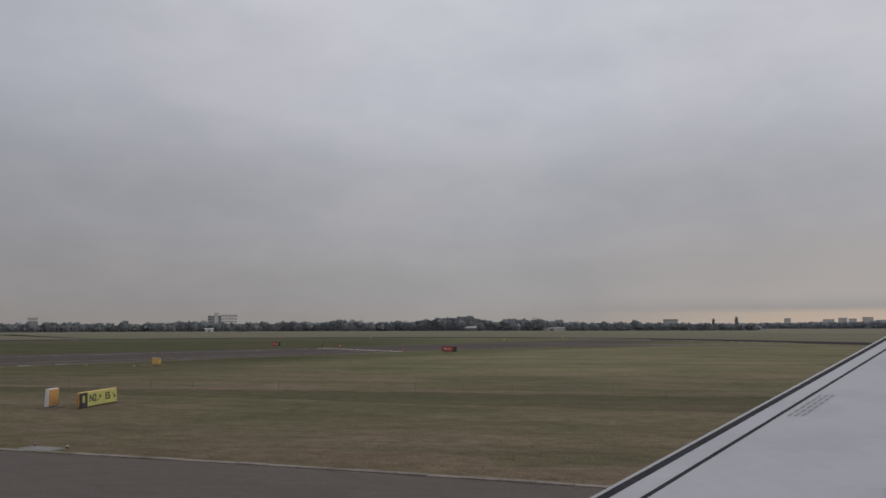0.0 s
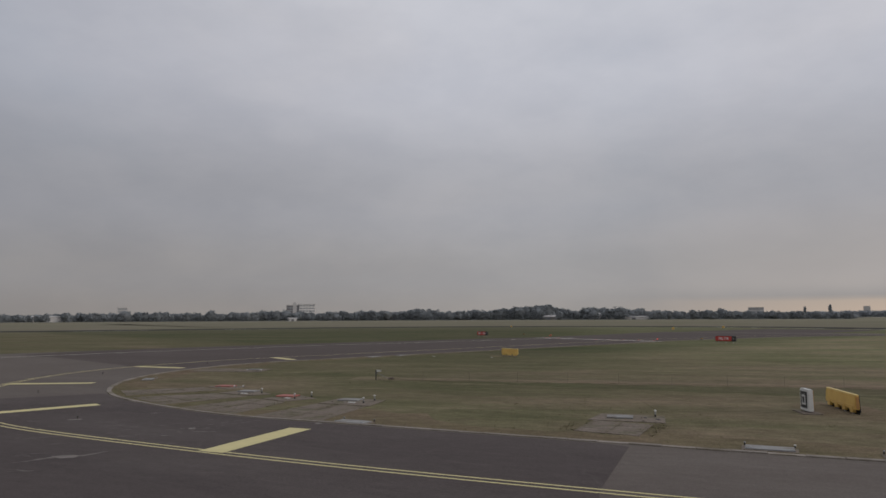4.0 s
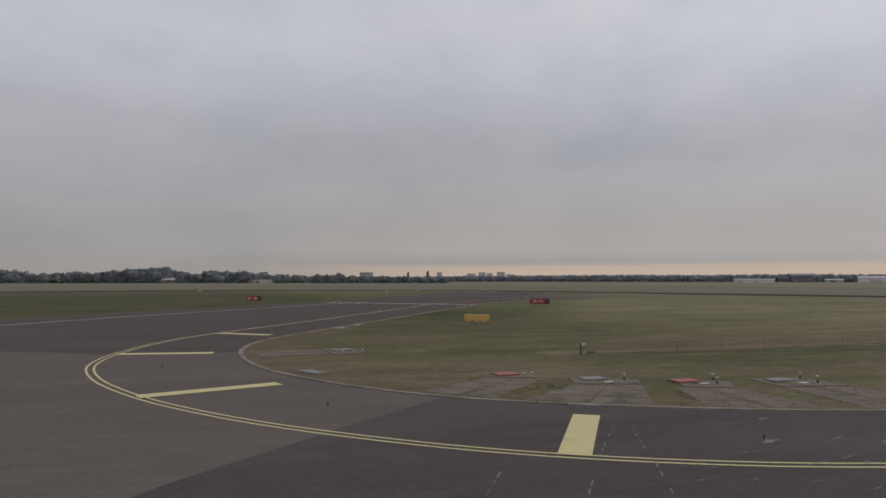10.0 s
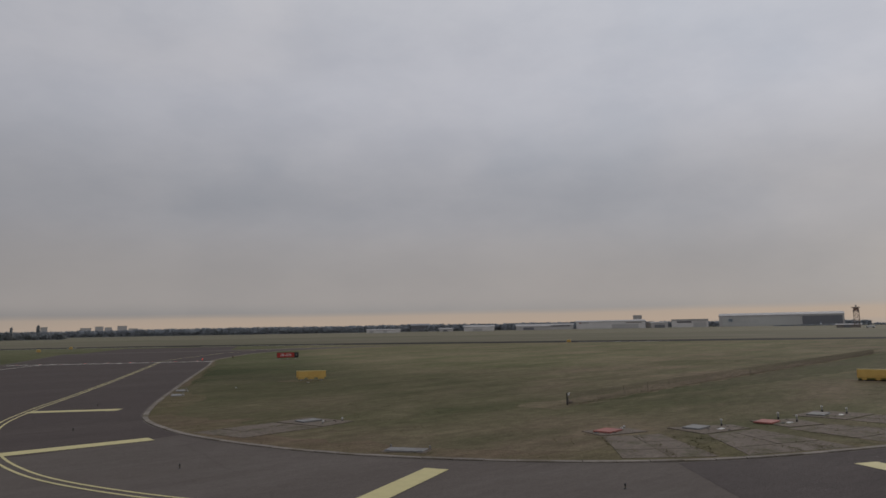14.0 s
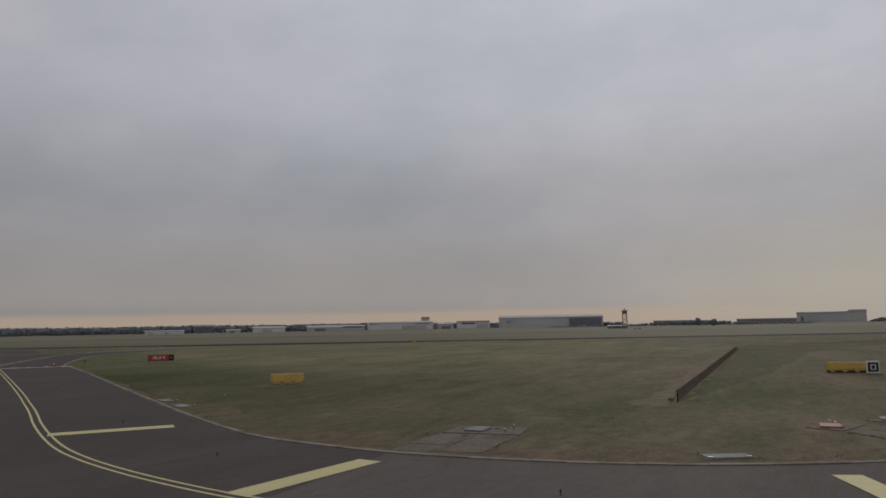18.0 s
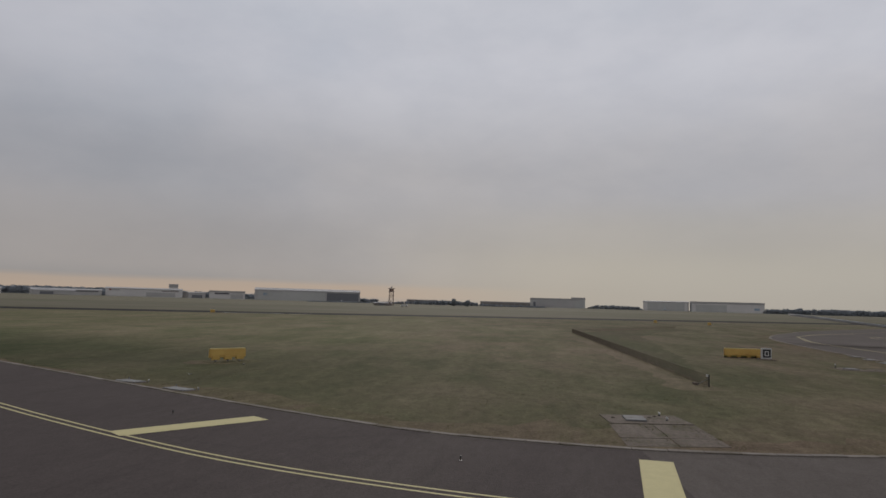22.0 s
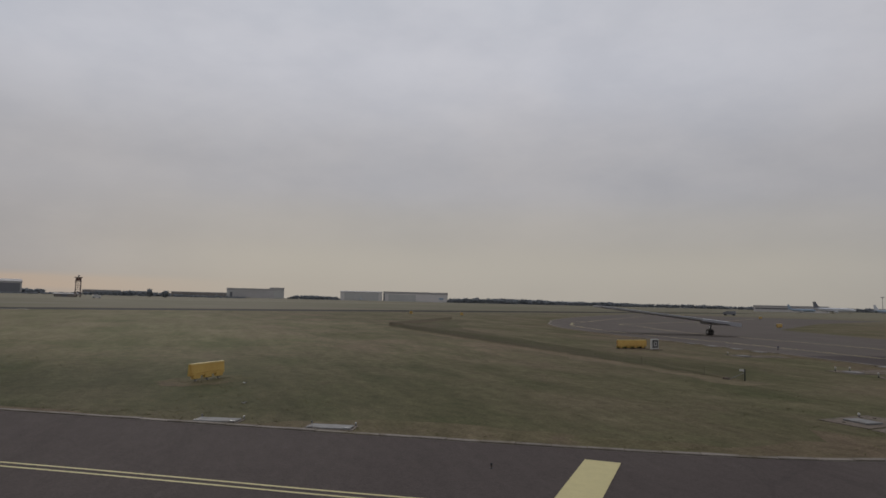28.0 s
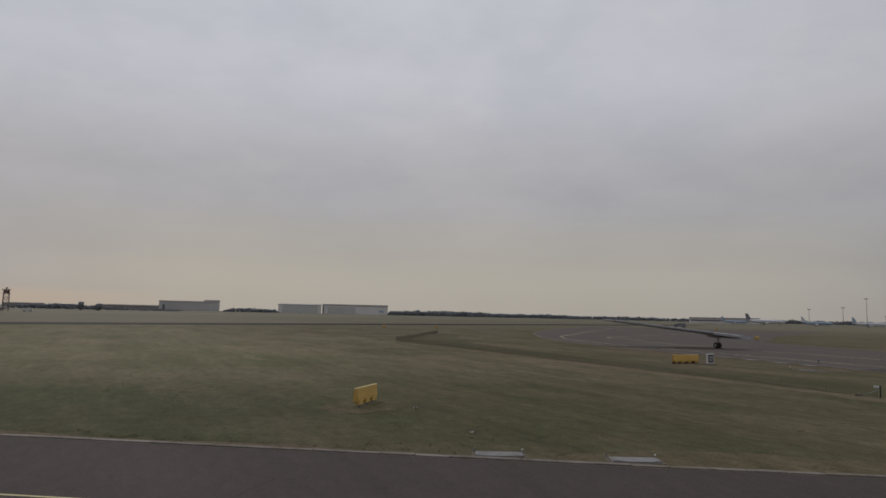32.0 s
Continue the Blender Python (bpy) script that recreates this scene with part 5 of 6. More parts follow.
def wood(name, yaw0, yaw1, far, heights, seed, label, spread=30.0, gap=7.0, material="wood_far", even=0.25, leaves=2.0):
    """A far belt of trees; heights: (yaw, metres) along it. leaves: the size of the leaf clusters."""
    rnd = random.Random(seed)
    rng = np.random.default_rng(seed)
    v, f, clouds = [], [], []
    ys, hs = [p[0] for p in heights][::-1], [p[1] for p in heights][::-1]
    n = int(abs(yaw0 - yaw1) / 57.3 * far / gap)
    for i in range(n):
        yaw = yaw0 + (yaw1 - yaw0) * (i + rnd.random()) / n
        h = float(np.interp(yaw, ys, hs)) * (0.94 + even * noise.noise(Vector((yaw * 1.7, seed, 0))) + rnd.uniform(-0.2, 0.2) * even)
        if h < 1.5:
            continue
        x, y = bearing(yaw, far + rnd.uniform(-spread, spread))
        w = max(h * rnd.uniform(0.7, 1.1), gap * 1.2) * (1.3 if even > 0.2 else 2.0)
        full_crown(v, f, x, y, h * 0.96, w * 0.96, rnd, 0.0, 4)
        clouds.append(crown_cloud(x, y, h, w, int(h * w * 9.0 / leaves ** 2), rng, 0.0))
        # leaves added along the front, down to the ground, to cover the dark shaded foot
        m = int(h * w * 2.0 / leaves ** 2)
        toward = Vector((CENTRE.x - x, CENTRE.y - y)).normalized() * w * 0.45
        foot_leaves = rng.normal(size=(m, 3)) * (w * 0.35, w * 0.1, 0) + (x + toward.x, y + toward.y, 0)
        foot_leaves[:, 2] = rng.random(m) ** 1.5 * h * 0.5
        clouds.append(foot_leaves)
    me = leaf_mesh(name, np.concatenate(clouds), leaves, rng, material)
    core = bpy.data.meshes.new(name)
    core.from_pydata(v, [], f)
    core.materials.append(M[material])
    core.polygons.foreach_set("use_smooth", [True] * len(core.polygons))
    both = bmesh.new()
    both.from_mesh(me)
    both.from_mesh(core)
    both.to_mesh(me)
    both.free()
    bpy.data.meshes.remove(core)
    tagged(new(name, me), label, "trees", kind="stuff")


# belts of trees, from the left of the first view round to the last, with haze in their leaf colours
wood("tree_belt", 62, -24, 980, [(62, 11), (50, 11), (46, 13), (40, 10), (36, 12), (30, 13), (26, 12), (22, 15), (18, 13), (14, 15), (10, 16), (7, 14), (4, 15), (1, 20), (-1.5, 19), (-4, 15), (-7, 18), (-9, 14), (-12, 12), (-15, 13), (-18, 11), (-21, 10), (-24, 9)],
     21, "haze-grey belt of full-crowned trees on the horizon", 40, 6.0, "leaf", 0.42, 1.8)
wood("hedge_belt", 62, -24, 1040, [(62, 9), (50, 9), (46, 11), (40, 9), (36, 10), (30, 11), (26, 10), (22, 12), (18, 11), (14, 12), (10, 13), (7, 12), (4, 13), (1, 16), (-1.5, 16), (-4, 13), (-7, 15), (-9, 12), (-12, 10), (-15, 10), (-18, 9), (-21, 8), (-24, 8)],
     27, "dense haze-grey undergrowth filling the gaps of the tree belt", 20, 9.0, "leaf", 0.12, 2.6)
wood("far_wood_north", -16, -66, 2300, [(-16, 15), (-22, 19), (-28, 22), (-34, 24), (-40, 25), (-46, 25), (-52, 26), (-58, 25), (-62, 24), (-66, 20)], 22, "long low haze-paled wood along the horizon", 40, 12.0, even=0.10, leaves=3.4)
wood("far_wood_hangars", -58, -86, 2750, [(-58, 24), (-60, 27), (-62, 31), (-64, 28), (-66, 30), (-68, 27), (-70, 27), (-74, 24), (-80, 20), (-86, 16)], 23, "haze-paled trees behind the hangars", 40, 12.0, even=0.18, leaves=3.4)
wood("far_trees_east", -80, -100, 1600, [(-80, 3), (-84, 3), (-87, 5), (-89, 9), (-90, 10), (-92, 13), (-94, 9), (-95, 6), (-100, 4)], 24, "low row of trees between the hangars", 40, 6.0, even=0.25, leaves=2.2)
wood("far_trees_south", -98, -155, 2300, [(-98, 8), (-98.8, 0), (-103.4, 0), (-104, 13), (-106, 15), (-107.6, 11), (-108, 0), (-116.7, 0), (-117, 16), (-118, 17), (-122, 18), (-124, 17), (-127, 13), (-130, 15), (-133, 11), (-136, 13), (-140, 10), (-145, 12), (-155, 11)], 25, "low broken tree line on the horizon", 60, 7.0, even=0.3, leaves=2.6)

for px, py, h, w, kind in ((375, 1013, 21, 5.0, "poplar"), (346, 1022, 19, 4.0, "poplar"), (166, 872, 12.5, 9, "round"), (184, 866, 11.5, 12, "round"), (205, 862, 11, 10, "round"), (150, 930, 12, 8, "round"),
                           (-35, 1050, 19, 19, "round"), (-20, 1046, 18, 17, "round"), (2, 1042, 17, 16, "round"), (62, 1030, 18, 20, "round"), (78, 1028, 18, 18, "round"), (92, 1026, 16, 14, "round"),
                           (-225, 985, 14, 16, "round"), (-262, 980, 12, 14, "round"), (-300, 975, 13, 13, "round"), (-128, 1010, 13, 15, "round"), (-92, 1015, 13, 14, "round"), (292, 985, 10, 10, "round"), (310, 975, 10, 9, "round"), (352, 1000, 11, 10, "round"),
                           (880, 30, 12, 7, "round"), (874, 12, 10, 9, "round")):
    tree(px, py, h, w, kind, int(px * 3 + py), "slender haze-grey poplar standing above the horizon trees" if kind == "poplar" else "full round haze-grey tree on the horizon")

# ---------------------------------------------------------------- buildings


def frame_of(a, b):
    """The pose at the middle of a front from a to b, x along it and +y away from the field."""
    a, b = Vector(a), Vector(b)
    w = (b - a).normalized()
    mid = (a + b) / 2
    m = pose(mid.x, mid.y, 0, 0, 0, math.degrees(math.atan2(w.y, w.x)))
    away = m.to_3x3() @ Vector((0, 1, 0))
    if away.xy.dot(mid - CENTRE) < 0:
        m = m @ pose(0, 0, 0, 0, 0, 180)
    return m, (b - a).length


def gable(length, depth, z0, z1):
    bm = bmesh.new()
    n = 8
    rows = []
    for x in (-length / 2, length / 2):
        rows.append([bm.verts.new((x, depth * i / n, z0 + (z1 - z0) * math.sin(math.pi * i / n))) for i in range(n + 1)])
    for i in range(n):
        bm.faces.new((rows[0][i], rows[1][i], rows[1][i + 1], rows[0][i + 1]))
    bm.faces.new(list(reversed(rows[0])))
    bm.faces.new(rows[1])
    bm.faces.new((rows[0][0], rows[0][n], rows[1][n], rows[1][0]))
    bmesh.ops.recalc_face_normals(bm, faces=bm.faces[:])
    return bm


def hangar(name, a, b, h, depth, wall, label, doors=(), bands=(), roof="roof_grey", rise=3.0, ribs=0, group="hangars", marks=()):
    """doors: (from, to, height, material) as shares of the front; bands: (from, to, low, high, material)."""
    m, length = frame_of(a, b)
    s = thing(name, m, label, "hangar" if name == "hangar" else "building", group)
    part("wall", box(-length / 2, 0, 0, length / 2, depth, h * 0.86, 0.4), wall, s)
    part("roof", gable(length + 3, depth + 2, h * 0.86, h * 0.86 + rise) if rise else box(-length / 2 - 0.6, -0.6, h * 0.86, length / 2 + 0.6, depth + 0.6, h, 0.2), roof, s)
    part("fascia", box(-length / 2 - 0.5, -0.8, h * 0.80, length / 2 + 0.5, -0.02, h * 0.87, 0.1), roof, s)
    for u0, u1, top, mat in doors:
        x0, x1 = -length / 2 + length * u0, -length / 2 + length * u1
        door = part("door", box(x0, -0.5, 0, x1, -0.05, h * top, 0.05), mat, s)
        n = max(2, int((x1 - x0) / 14))
        for i in range(n + 1):
            x = x0 + (x1 - x0) * i / n
            part("door_rib", box(x - 0.35, -0.8, 0, x + 0.35, -0.5, h * top, 0.05), mat, door)
    for u0, u1, z0, z1, mat in bands:
        part("window_band", box(-length / 2 + length * u0, -0.45, h * z0, -length / 2 + length * u1, -0.05, h * z1), mat, s)
    for i in range(ribs):
        x = -length / 2 + length * (i + 0.5) / ribs
        part("wall_rib", box(x - 0.3, -0.4, 0, x + 0.3, -0.03, h * 0.8), "clad_grey", s)
    for u, z, w, t, mat in marks:
        part("wall_mark", box(-length / 2 + length * u - w / 2, -0.5, h * z - t / 2, -length / 2 + length * u + w / 2, -0.05, h * z + t / 2), mat, s)
    return s


# the row of hangars across the airfield
hangar("warehouse", (1062, 1051), (1108, 995), 7.5, 30, "clad_white", "long low white shed in front of the far wood", [(0.1, 0.2, 0.6, "clad_grey"), (0.5, 0.6, 0.6, "clad_grey")], rise=1.5)
hangar("warehouse", (1520, 1106), (1564, 1036), 13, 40, "clad_white", "white roofed shed among the hangars", [(0.3, 0.6, 0.5, "clad_grey")], rise=4)
hangar("warehouse", (1480, 1160), (1500, 1130), 8, 30, "clad_grey", "small grey shed among the hangars", [(0.3, 0.6, 0.6, "clad_dark")], rise=2)
hangar("warehouse", (1640, 1010), (1690, 930), 12, 40, "clad_grey", "grey shed with a curved roof among the hangars", [(0.2, 0.5, 0.6, "clad_dark")], rise=5)
hangar("warehouse", (1767, 1084), (1843, 933), 16, 60, "clad_grey", "long grey warehouse beside the hangars", [(0.1, 0.35, 0.6, "clad_dark")], [(0.4, 0.95, 0.55, 0.72, "glass")], rise=3)
hangar("hangar", (1892, 946), (1965, 759), 25, 80, "clad_white", "long white hangar with a sloping roof end", [(0.52, 0.9, 0.5, "clad_grey")], [(0.72, 0.95, 0.62, 0.72, "clad_brown")], rise=4, marks=((0.12, 0.72, 26, 4.5, "clad_grey"), (0.06, 0.72, 6, 5, "red_cover")))
hangar("hangar_annex", (2189, 878), (2198, 852), 42, 30, "clad_white", "tall white plant room above the hangar", bands=[(0.1, 0.9, 0.75, 0.9, "clad_grey")], rise=0)
hangar("warehouse", (1990, 750), (2020, 710), 18, 50, "clad_grey", "grey building between two hangars", [(0.2, 0.8, 0.5, "clad_dark")], rise=2)
hangar("hangar", (2036, 704), (2063, 605), 24, 70, "clad_white", "white hangar with a dark window band", [(0.6, 0.95, 0.5, "clad_grey")], [(0.15, 0.55, 0.55, 0.75, "glass"), (0.6, 0.95, 0.55, 0.6, "clad_grey"), (0.6, 0.95, 0.68, 0.73, "clad_grey")], rise=0)
hangar("hangar", (2216, 612), (2271, 275), 38, 120, "clad_grey", "huge grey hangar with an open dark doorway", [(0.68, 0.985, 0.74, "clad_dark"), (0.03, 0.66, 0.72, "clad_green")], [(0.03, 0.66, 0.10, 0.2, "blue_paint")], rise=8, marks=((0.1, 0.5, 14, 9, "blue_paint"),))
hangar("warehouse", (2480, 120), (2490, 10), 16, 40, "clad_brown", "low brown building behind the radar mast", rise=0, ribs=5)
hangar("warehouse", (2516, -150), (2499, -333), 17, 40, "clad_brown", "long low brown building beside a hangar", rise=0, ribs=8)
hangar("hangar", (2549, -341), (2511, -537), 35, 110, "clad_green", "pale green hangar with tall doors", [(0.06, 0.1, 0.6, "clad_dark"), (0.12, 0.9, 0.72, "clad_grey")], rise=0)
hangar("hangar_annex", (2520, -490), (2509, -540), 40, 90, "clad_green", "taller block at the end of the pale green hangar", rise=0)
hangar("hangar", (2599, -787), (2536, -938), 39, 110, "clad_white", "wide white hangar with sliding doors", [(0.1, 0.92, 0.72, "clad_green")], [(0.1, 0.92, 0.70, 0.78, "clad_grey")], rise=4)
hangar("hangar", (2533, -944), (2434, -1181), 38, 110, "clad_white", "wide white hangar with a blue wall mark", [(0.08, 0.5, 0.7, "clad_green"), (0.0, 0.02, 0.8, "clad_dark")], rise=0, marks=((0.9, 0.35, 18, 8, "blue_paint"),))
hangar("office_block", (2518, -1443), (2470, -1521), 21, 50, "clad_grey", "grey office block with dark window rows", bands=[(0.03, 0.97, 0.2, 0.32, "glass"), (0.03, 0.97, 0.42, 0.54, "glass"), (0.03, 0.97, 0.64, 0.76, "glass")], rise=0, group="offices")
hangar("warehouse", (2430, -1581), (2310, -1748), 15, 50, "clad_grey", "long low grey shed with a shallow roof", [(0.2, 0.5, 0.5, "clad_dark")], rise=3)
hangar("warehouse", (2250, -1400), (2200, -1470), 10, 40, "clad_grey", "low grey shed on the horizon", [(0.3, 0.6, 0.5, "clad_dark")], rise=2)
hangar("warehouse", (2020, -1620), (1935, -1705), 9, 40, "clad_brown", "low brown shed on the horizon", [(0.3, 0.6, 0.5, "clad_dark")], rise=2)
hangar("domed_building", (1751, 1471), (1788, 1421), 23, 45, "clad_dark", "brown building with a stepped roof above the wood", bands=[(0.05, 0.95, 0.5, 0.62, "glass")], rise=6, roof="clad_dark", group="offices")
# low buildings along the first tree belt
hangar("warehouse", (-626, 800), (-600, 820), 8, 15, "clad_white", "low white shed in front of the trees", [(0.3, 0.5, 0.6, "clad_grey")], rise=1.2, group="farm sheds")
hangar("farm_shed", (60, 1010), (92, 1006), 8, 14, "clad_white", "pale farm shed below the round trees", [(0.4, 0.6, 0.6, "clad_dark"), (0.1, 0.25, 0.5, "clad_dark")], rise=2.5, group="farm sheds")
hangar("farm_shed", (-14, 1012), (16, 1010), 5, 14, "clad_brown", "brown farm shed below the trees", [(0.4, 0.6, 0.6, "clad_dark")], rise=2.5, group="farm sheds")
hangar("farm_shed", (104, 1000), (150, 994), 4.5, 14, "clad_white", "long low pale shed below the trees", [(0.2, 0.3, 0.6, "clad_dark")], rise=1.0, group="farm sheds")
hangar("farm_shed", (-330, 880), (-322, 884), 4.0, 8, "clad_white", "small white hut at the field's edge", [(0.3, 0.6, 0.6, "clad_dark")], rise=1.0, group="farm sheds")


def office(a, b, h, depth, floors, label, core=None, wall="clad_white", pane="pale_glass"):
    m, length = frame_of(a, b)
    s = thing("office_building", m, label, "office building", "offices")
    part("wall", box(-length / 2, 0, 0, length / 2, depth, h, 0.2), wall, s)
    part("roof", box(-length / 2 - 0.4, -0.4, h, length / 2 + 0.4, depth + 0.4, h + 0.8, 0.1), "roof_grey", s)
    n = max(3, int(length / 5))
    for k in range(floors):
        z = h * (k + 0.35) / floors
        for i in range(n if floors < 9 and m.translation.length < 2000 else 0):
            x = -length / 2 + length * (i + 0.5) / n
            win = part("window", box(x - length / n * 0.42, -0.15, z, x + length / n * 0.42, 0.1, z + h / floors * 0.5), pane, s)
    if core:
        part("stair_core", box(-length / 2 + core[0], -1, 0, -length / 2 + core[1], depth * 0.6, core[2], 0.2), "clad_grey", s)
    return s


office((-396, 1110), (-373, 1120), 25.5, 18, 6, "white office building with window rows above the trees")
office((-416, 1106), (-397, 1112), 24.0, 18, 6, "grey office wing with a taller stair core above the trees", (10, 16, 29), "pale_glass", "glass")
for i, (px, py, w, h) in enumerate(((-640, 1010, 13, 20), (1545, 3140, 44, 38), (1590, 3110, 34, 44), (1622, 3092, 30, 40), (1672, 3066, 40, 46), (1400, 3210, 26, 44), (1710, 3040, 40, 34), (317, 1135, 22, 16.5))):
    q = Vector((px, py)) - CENTRE
    t = Vector((-q.y, q.x)).normalized() * w / 2
    office((px - t.x, py - t.y), (px + t.x, py + t.y), h, 16, max(4, int(h / 4)), "distant pale grey tower block on the horizon", None, "clad_grey")


def radar_mast():
    s = thing("radar_mast", pose(630, 105, 0, 0, 0, 8) @ Matrix.Diagonal((1.12, 1.12, 1.1, 1)), "red and white lattice radar mast with a round cabin on top", "mast")
    h = 15.8
    legs = [(-2.0, -2.0), (2.0, -2.0), (2.0, 2.0), (-2.0, 2.0)]
    for x, y in legs:
        part("leg", tube((x, y, 0), (x * 0.85, y * 0.85, h), 0.2, 0.16, 6), "mast_paint", s)
    for k in range(5):
        z0, z1 = h * k / 5, h * (k + 1) / 5
        g0, g1 = 1 - 0.03 * k, 1 - 0.03 * (k + 1)
        for i in range(4):
            a, b = legs[i], legs[(i + 1) % 4]
            a, b = (a, b) if k % 2 else (b, a)
            part("brace", tube((a[0] * g0, a[1] * g0, z0), (b[0] * g1, b[1] * g1, z1), 0.2, None, 6), "mast_paint", s)
            part("girt", tube((a[0] * g1, a[1] * g1, z1), (b[0] * g1, b[1] * g1, z1), 0.15, None, 6), "mast_paint", s)
    part("cabin", tube((0, 0, h - 2.4), (0, 0, h - 0.4), 1.6, 1.9, 12), "tower_red", s)
    part("deck", tube((0, 0, h - 0.2), (0, 0, h + 0.3), 3.0, 3.0, 12), "mast_paint", s)
    part("lower_deck", tube((0, 0, h - 3.0), (0, 0, h - 2.6), 2.6, 2.6, 12), "mast_paint", s)
    part("scanner", box(-2.6, -0.4, h + 0.9, 2.6, 0.4, h + 1.9, 0.2), "steel", s)
    part("pedestal", tube((0, 0, h + 0.2), (0, 0, h + 1.0), 0.5, 0.4, 8), "steel", s)
    hangar("hut", (668, 124), (673, 106), 3.2, 5, "clad_brown", "low brown equipment hut beside the mast", [(0.3, 0.5, 0.7, "clad_dark")], rise=0.8, group="huts")


radar_mast()


def lofted(sections, n=14):
    """A closed round body along x: (x, z, half width, half height)."""
    bm = bmesh.new()
    rings = []
    for x, z, ry, rz in sections:
        rings.append([bm.verts.new((x, math.cos(6.28318 * i / n) * ry, z + math.sin(6.28318 * i / n) * rz)) for i in range(n)])
    for a, b in zip(rings, rings[1:]):
        for i in range(n):
            bm.faces.new((a[i], a[(i + 1) % n], b[(i + 1) % n], b[i]))
    bm.faces.new(list(reversed(rings[0])))
    bm.faces.new(rings[-1])
    bmesh.ops.recalc_face_normals(bm, faces=bm.faces[:])
    return bm


def prism(outline, axis, t0, t1):
    """A flat plate with that outline, thickened along an axis (0, 1 or 2)."""
    bm = bmesh.new()

    def at_t(p, t):
        q = list(p)
        q.insert(axis, t)
        return q
    lo, hi = ([bm.verts.new(at_t(p, t)) for p in outline] for t in (t0, t1))
    n = len(outline)
    for i in range(n):
        bm.faces.new((lo[i], lo[(i + 1) % n], hi[(i + 1) % n], hi[i]))
    bm.faces.new(hi)
    bm.faces.new(list(reversed(lo)))
    bmesh.ops.recalc_face_normals(bm, faces=bm.faces[:])
    return bm


def airliner(x, y, turn, k, body, fin, label):
    """A parked airliner of length 38 k, nose along +x."""
    s = thing("airliner", pose(x, y, 0, 0, 0, turn) @ Matrix.Diagonal((k, k, k, 1)), label, "aircraft", "parked airliners")
    part("fuselage", lofted([(-19, 4.6, 0.2, 0.2), (-15, 4.3, 1.1, 1.2), (-9, 3.7, 1.95, 2.0), (10, 3.6, 2.0, 2.05), (15.5, 3.5, 1.75, 1.8), (18, 3.2, 1.1, 1.1), (19, 3.0, 0.25, 0.25)]), body, s, smooth=True)
    part("fin", prism([(-18.6, 5.2), (-13.2, 5.6), (-17.2, 11.8), (-19.6, 11.8)], 1, -0.22, 0.22), fin, s)
    part("window_row", box(-12, -2.04, 4.0, 14, 2.04, 4.3), "glass", s)
    for side in (-1, 1):
        part("wing", prism([(3, 1.5 * side), (-4, 1.5 * side), (-8.2, 16.5 * side), (-6.6, 16.5 * side)], 2, 2.6, 3.0), "wing_grey", s)
        part("tailplane", prism([(-14.5, 0.6 * side), (-18, 0.6 * side), (-19.6, 6.2 * side), (-18.2, 6.2 * side)], 2, 5.0, 5.2), "wing_grey", s)
        part("engine", tube((3.2, 5.2 * side, 1.7), (-0.6, 5.2 * side, 1.8), 1.1, 0.8, 12), "aircraft_white", s)
        part("main_gear", tube((-1.5, 2.6 * side, 0.55), (-1.5, 2.6 * side, 2.8), 0.3, 0.3, 8), "steel", s)
        part("wheel", tube((-1.5, 2.2 * side, 0.55), (-1.5, 3.0 * side, 0.55), 0.56, None, 12), "black", s)
    part("nose_gear", tube((13.5, 0, 0.4), (13.5, 0, 2.2), 0.2, 0.2, 8), "steel", s)
    part("nose_wheel", tube((13.5, -0.3, 0.4), (13.5, 0.3, 0.4), 0.4, None, 12), "black", s)


airliner(509, -748, 215, 1.25, "aircraft_white", "clad_dark", "white airliner with a dark tail fin parked on the apron")
airliner(560, -755, 205, 0.9, "blue_paint", "blue_paint", "pale blue airliner parked behind a white one on the apron")
airliner(455, -775, 190, 1.0, "blue_paint", "aircraft_white", "pale blue airliner parked beside the terminal")
airliner(398, -790, 200, 1.0, "aircraft_white", "blue_paint", "white airliner with a blue tail parked at the terminal")
airliner(2430, -812, 160, 1.5, "blue_paint", "blue_paint", "light blue airliner parked before a hangar")
airliner(2240, -60, 170, 1.0, "blue_paint", "blue_paint", "small blue and white airliner far across the field")
airliner(2150, 60, 160, 0.9, "aircraft_white", "aircraft_white", "small white airliner far across the field")
airliner(2215, 330, 185, 0.9, "aircraft_white", "blue_paint", "white airliner in the dark hangar doorway")
hangar("terminal_building", (380, -800), (300, -850), 15, 40, "clad_grey", "low grey terminal building with dark window bands", bands=[(0.02, 0.98, 0.3, 0.5, "glass"), (0.02, 0.98, 0.6, 0.75, "glass")], rise=0, group="offices")
hangar("terminal_building", (640, -760), (560, -810), 9, 30, "clad_white", "long low pale pier building behind the parked airliners", bands=[(0.02, 0.98, 0.4, 0.6, "glass")], rise=0, group="offices")


def light_mast(x, y, h):
    s = thing("floodlight_mast", pose(x, y, 0), "tall thin floodlight mast on the apron", "mast", "floodlight masts")
    part("pole", tube((0, 0, 0), (0, 0, h), 0.45, 0.2, 8), "steel", s)
    part("lamp_head", box(-2.2, -0.5, h - 0.6, 2.2, 0.5, h + 0.3, 0.1), "steel", s)


for x, y, h in ((386, -760, 34), (430, -790, 24), (340, -740, 40), (480, -800, 22)):
    light_mast(x, y, h)


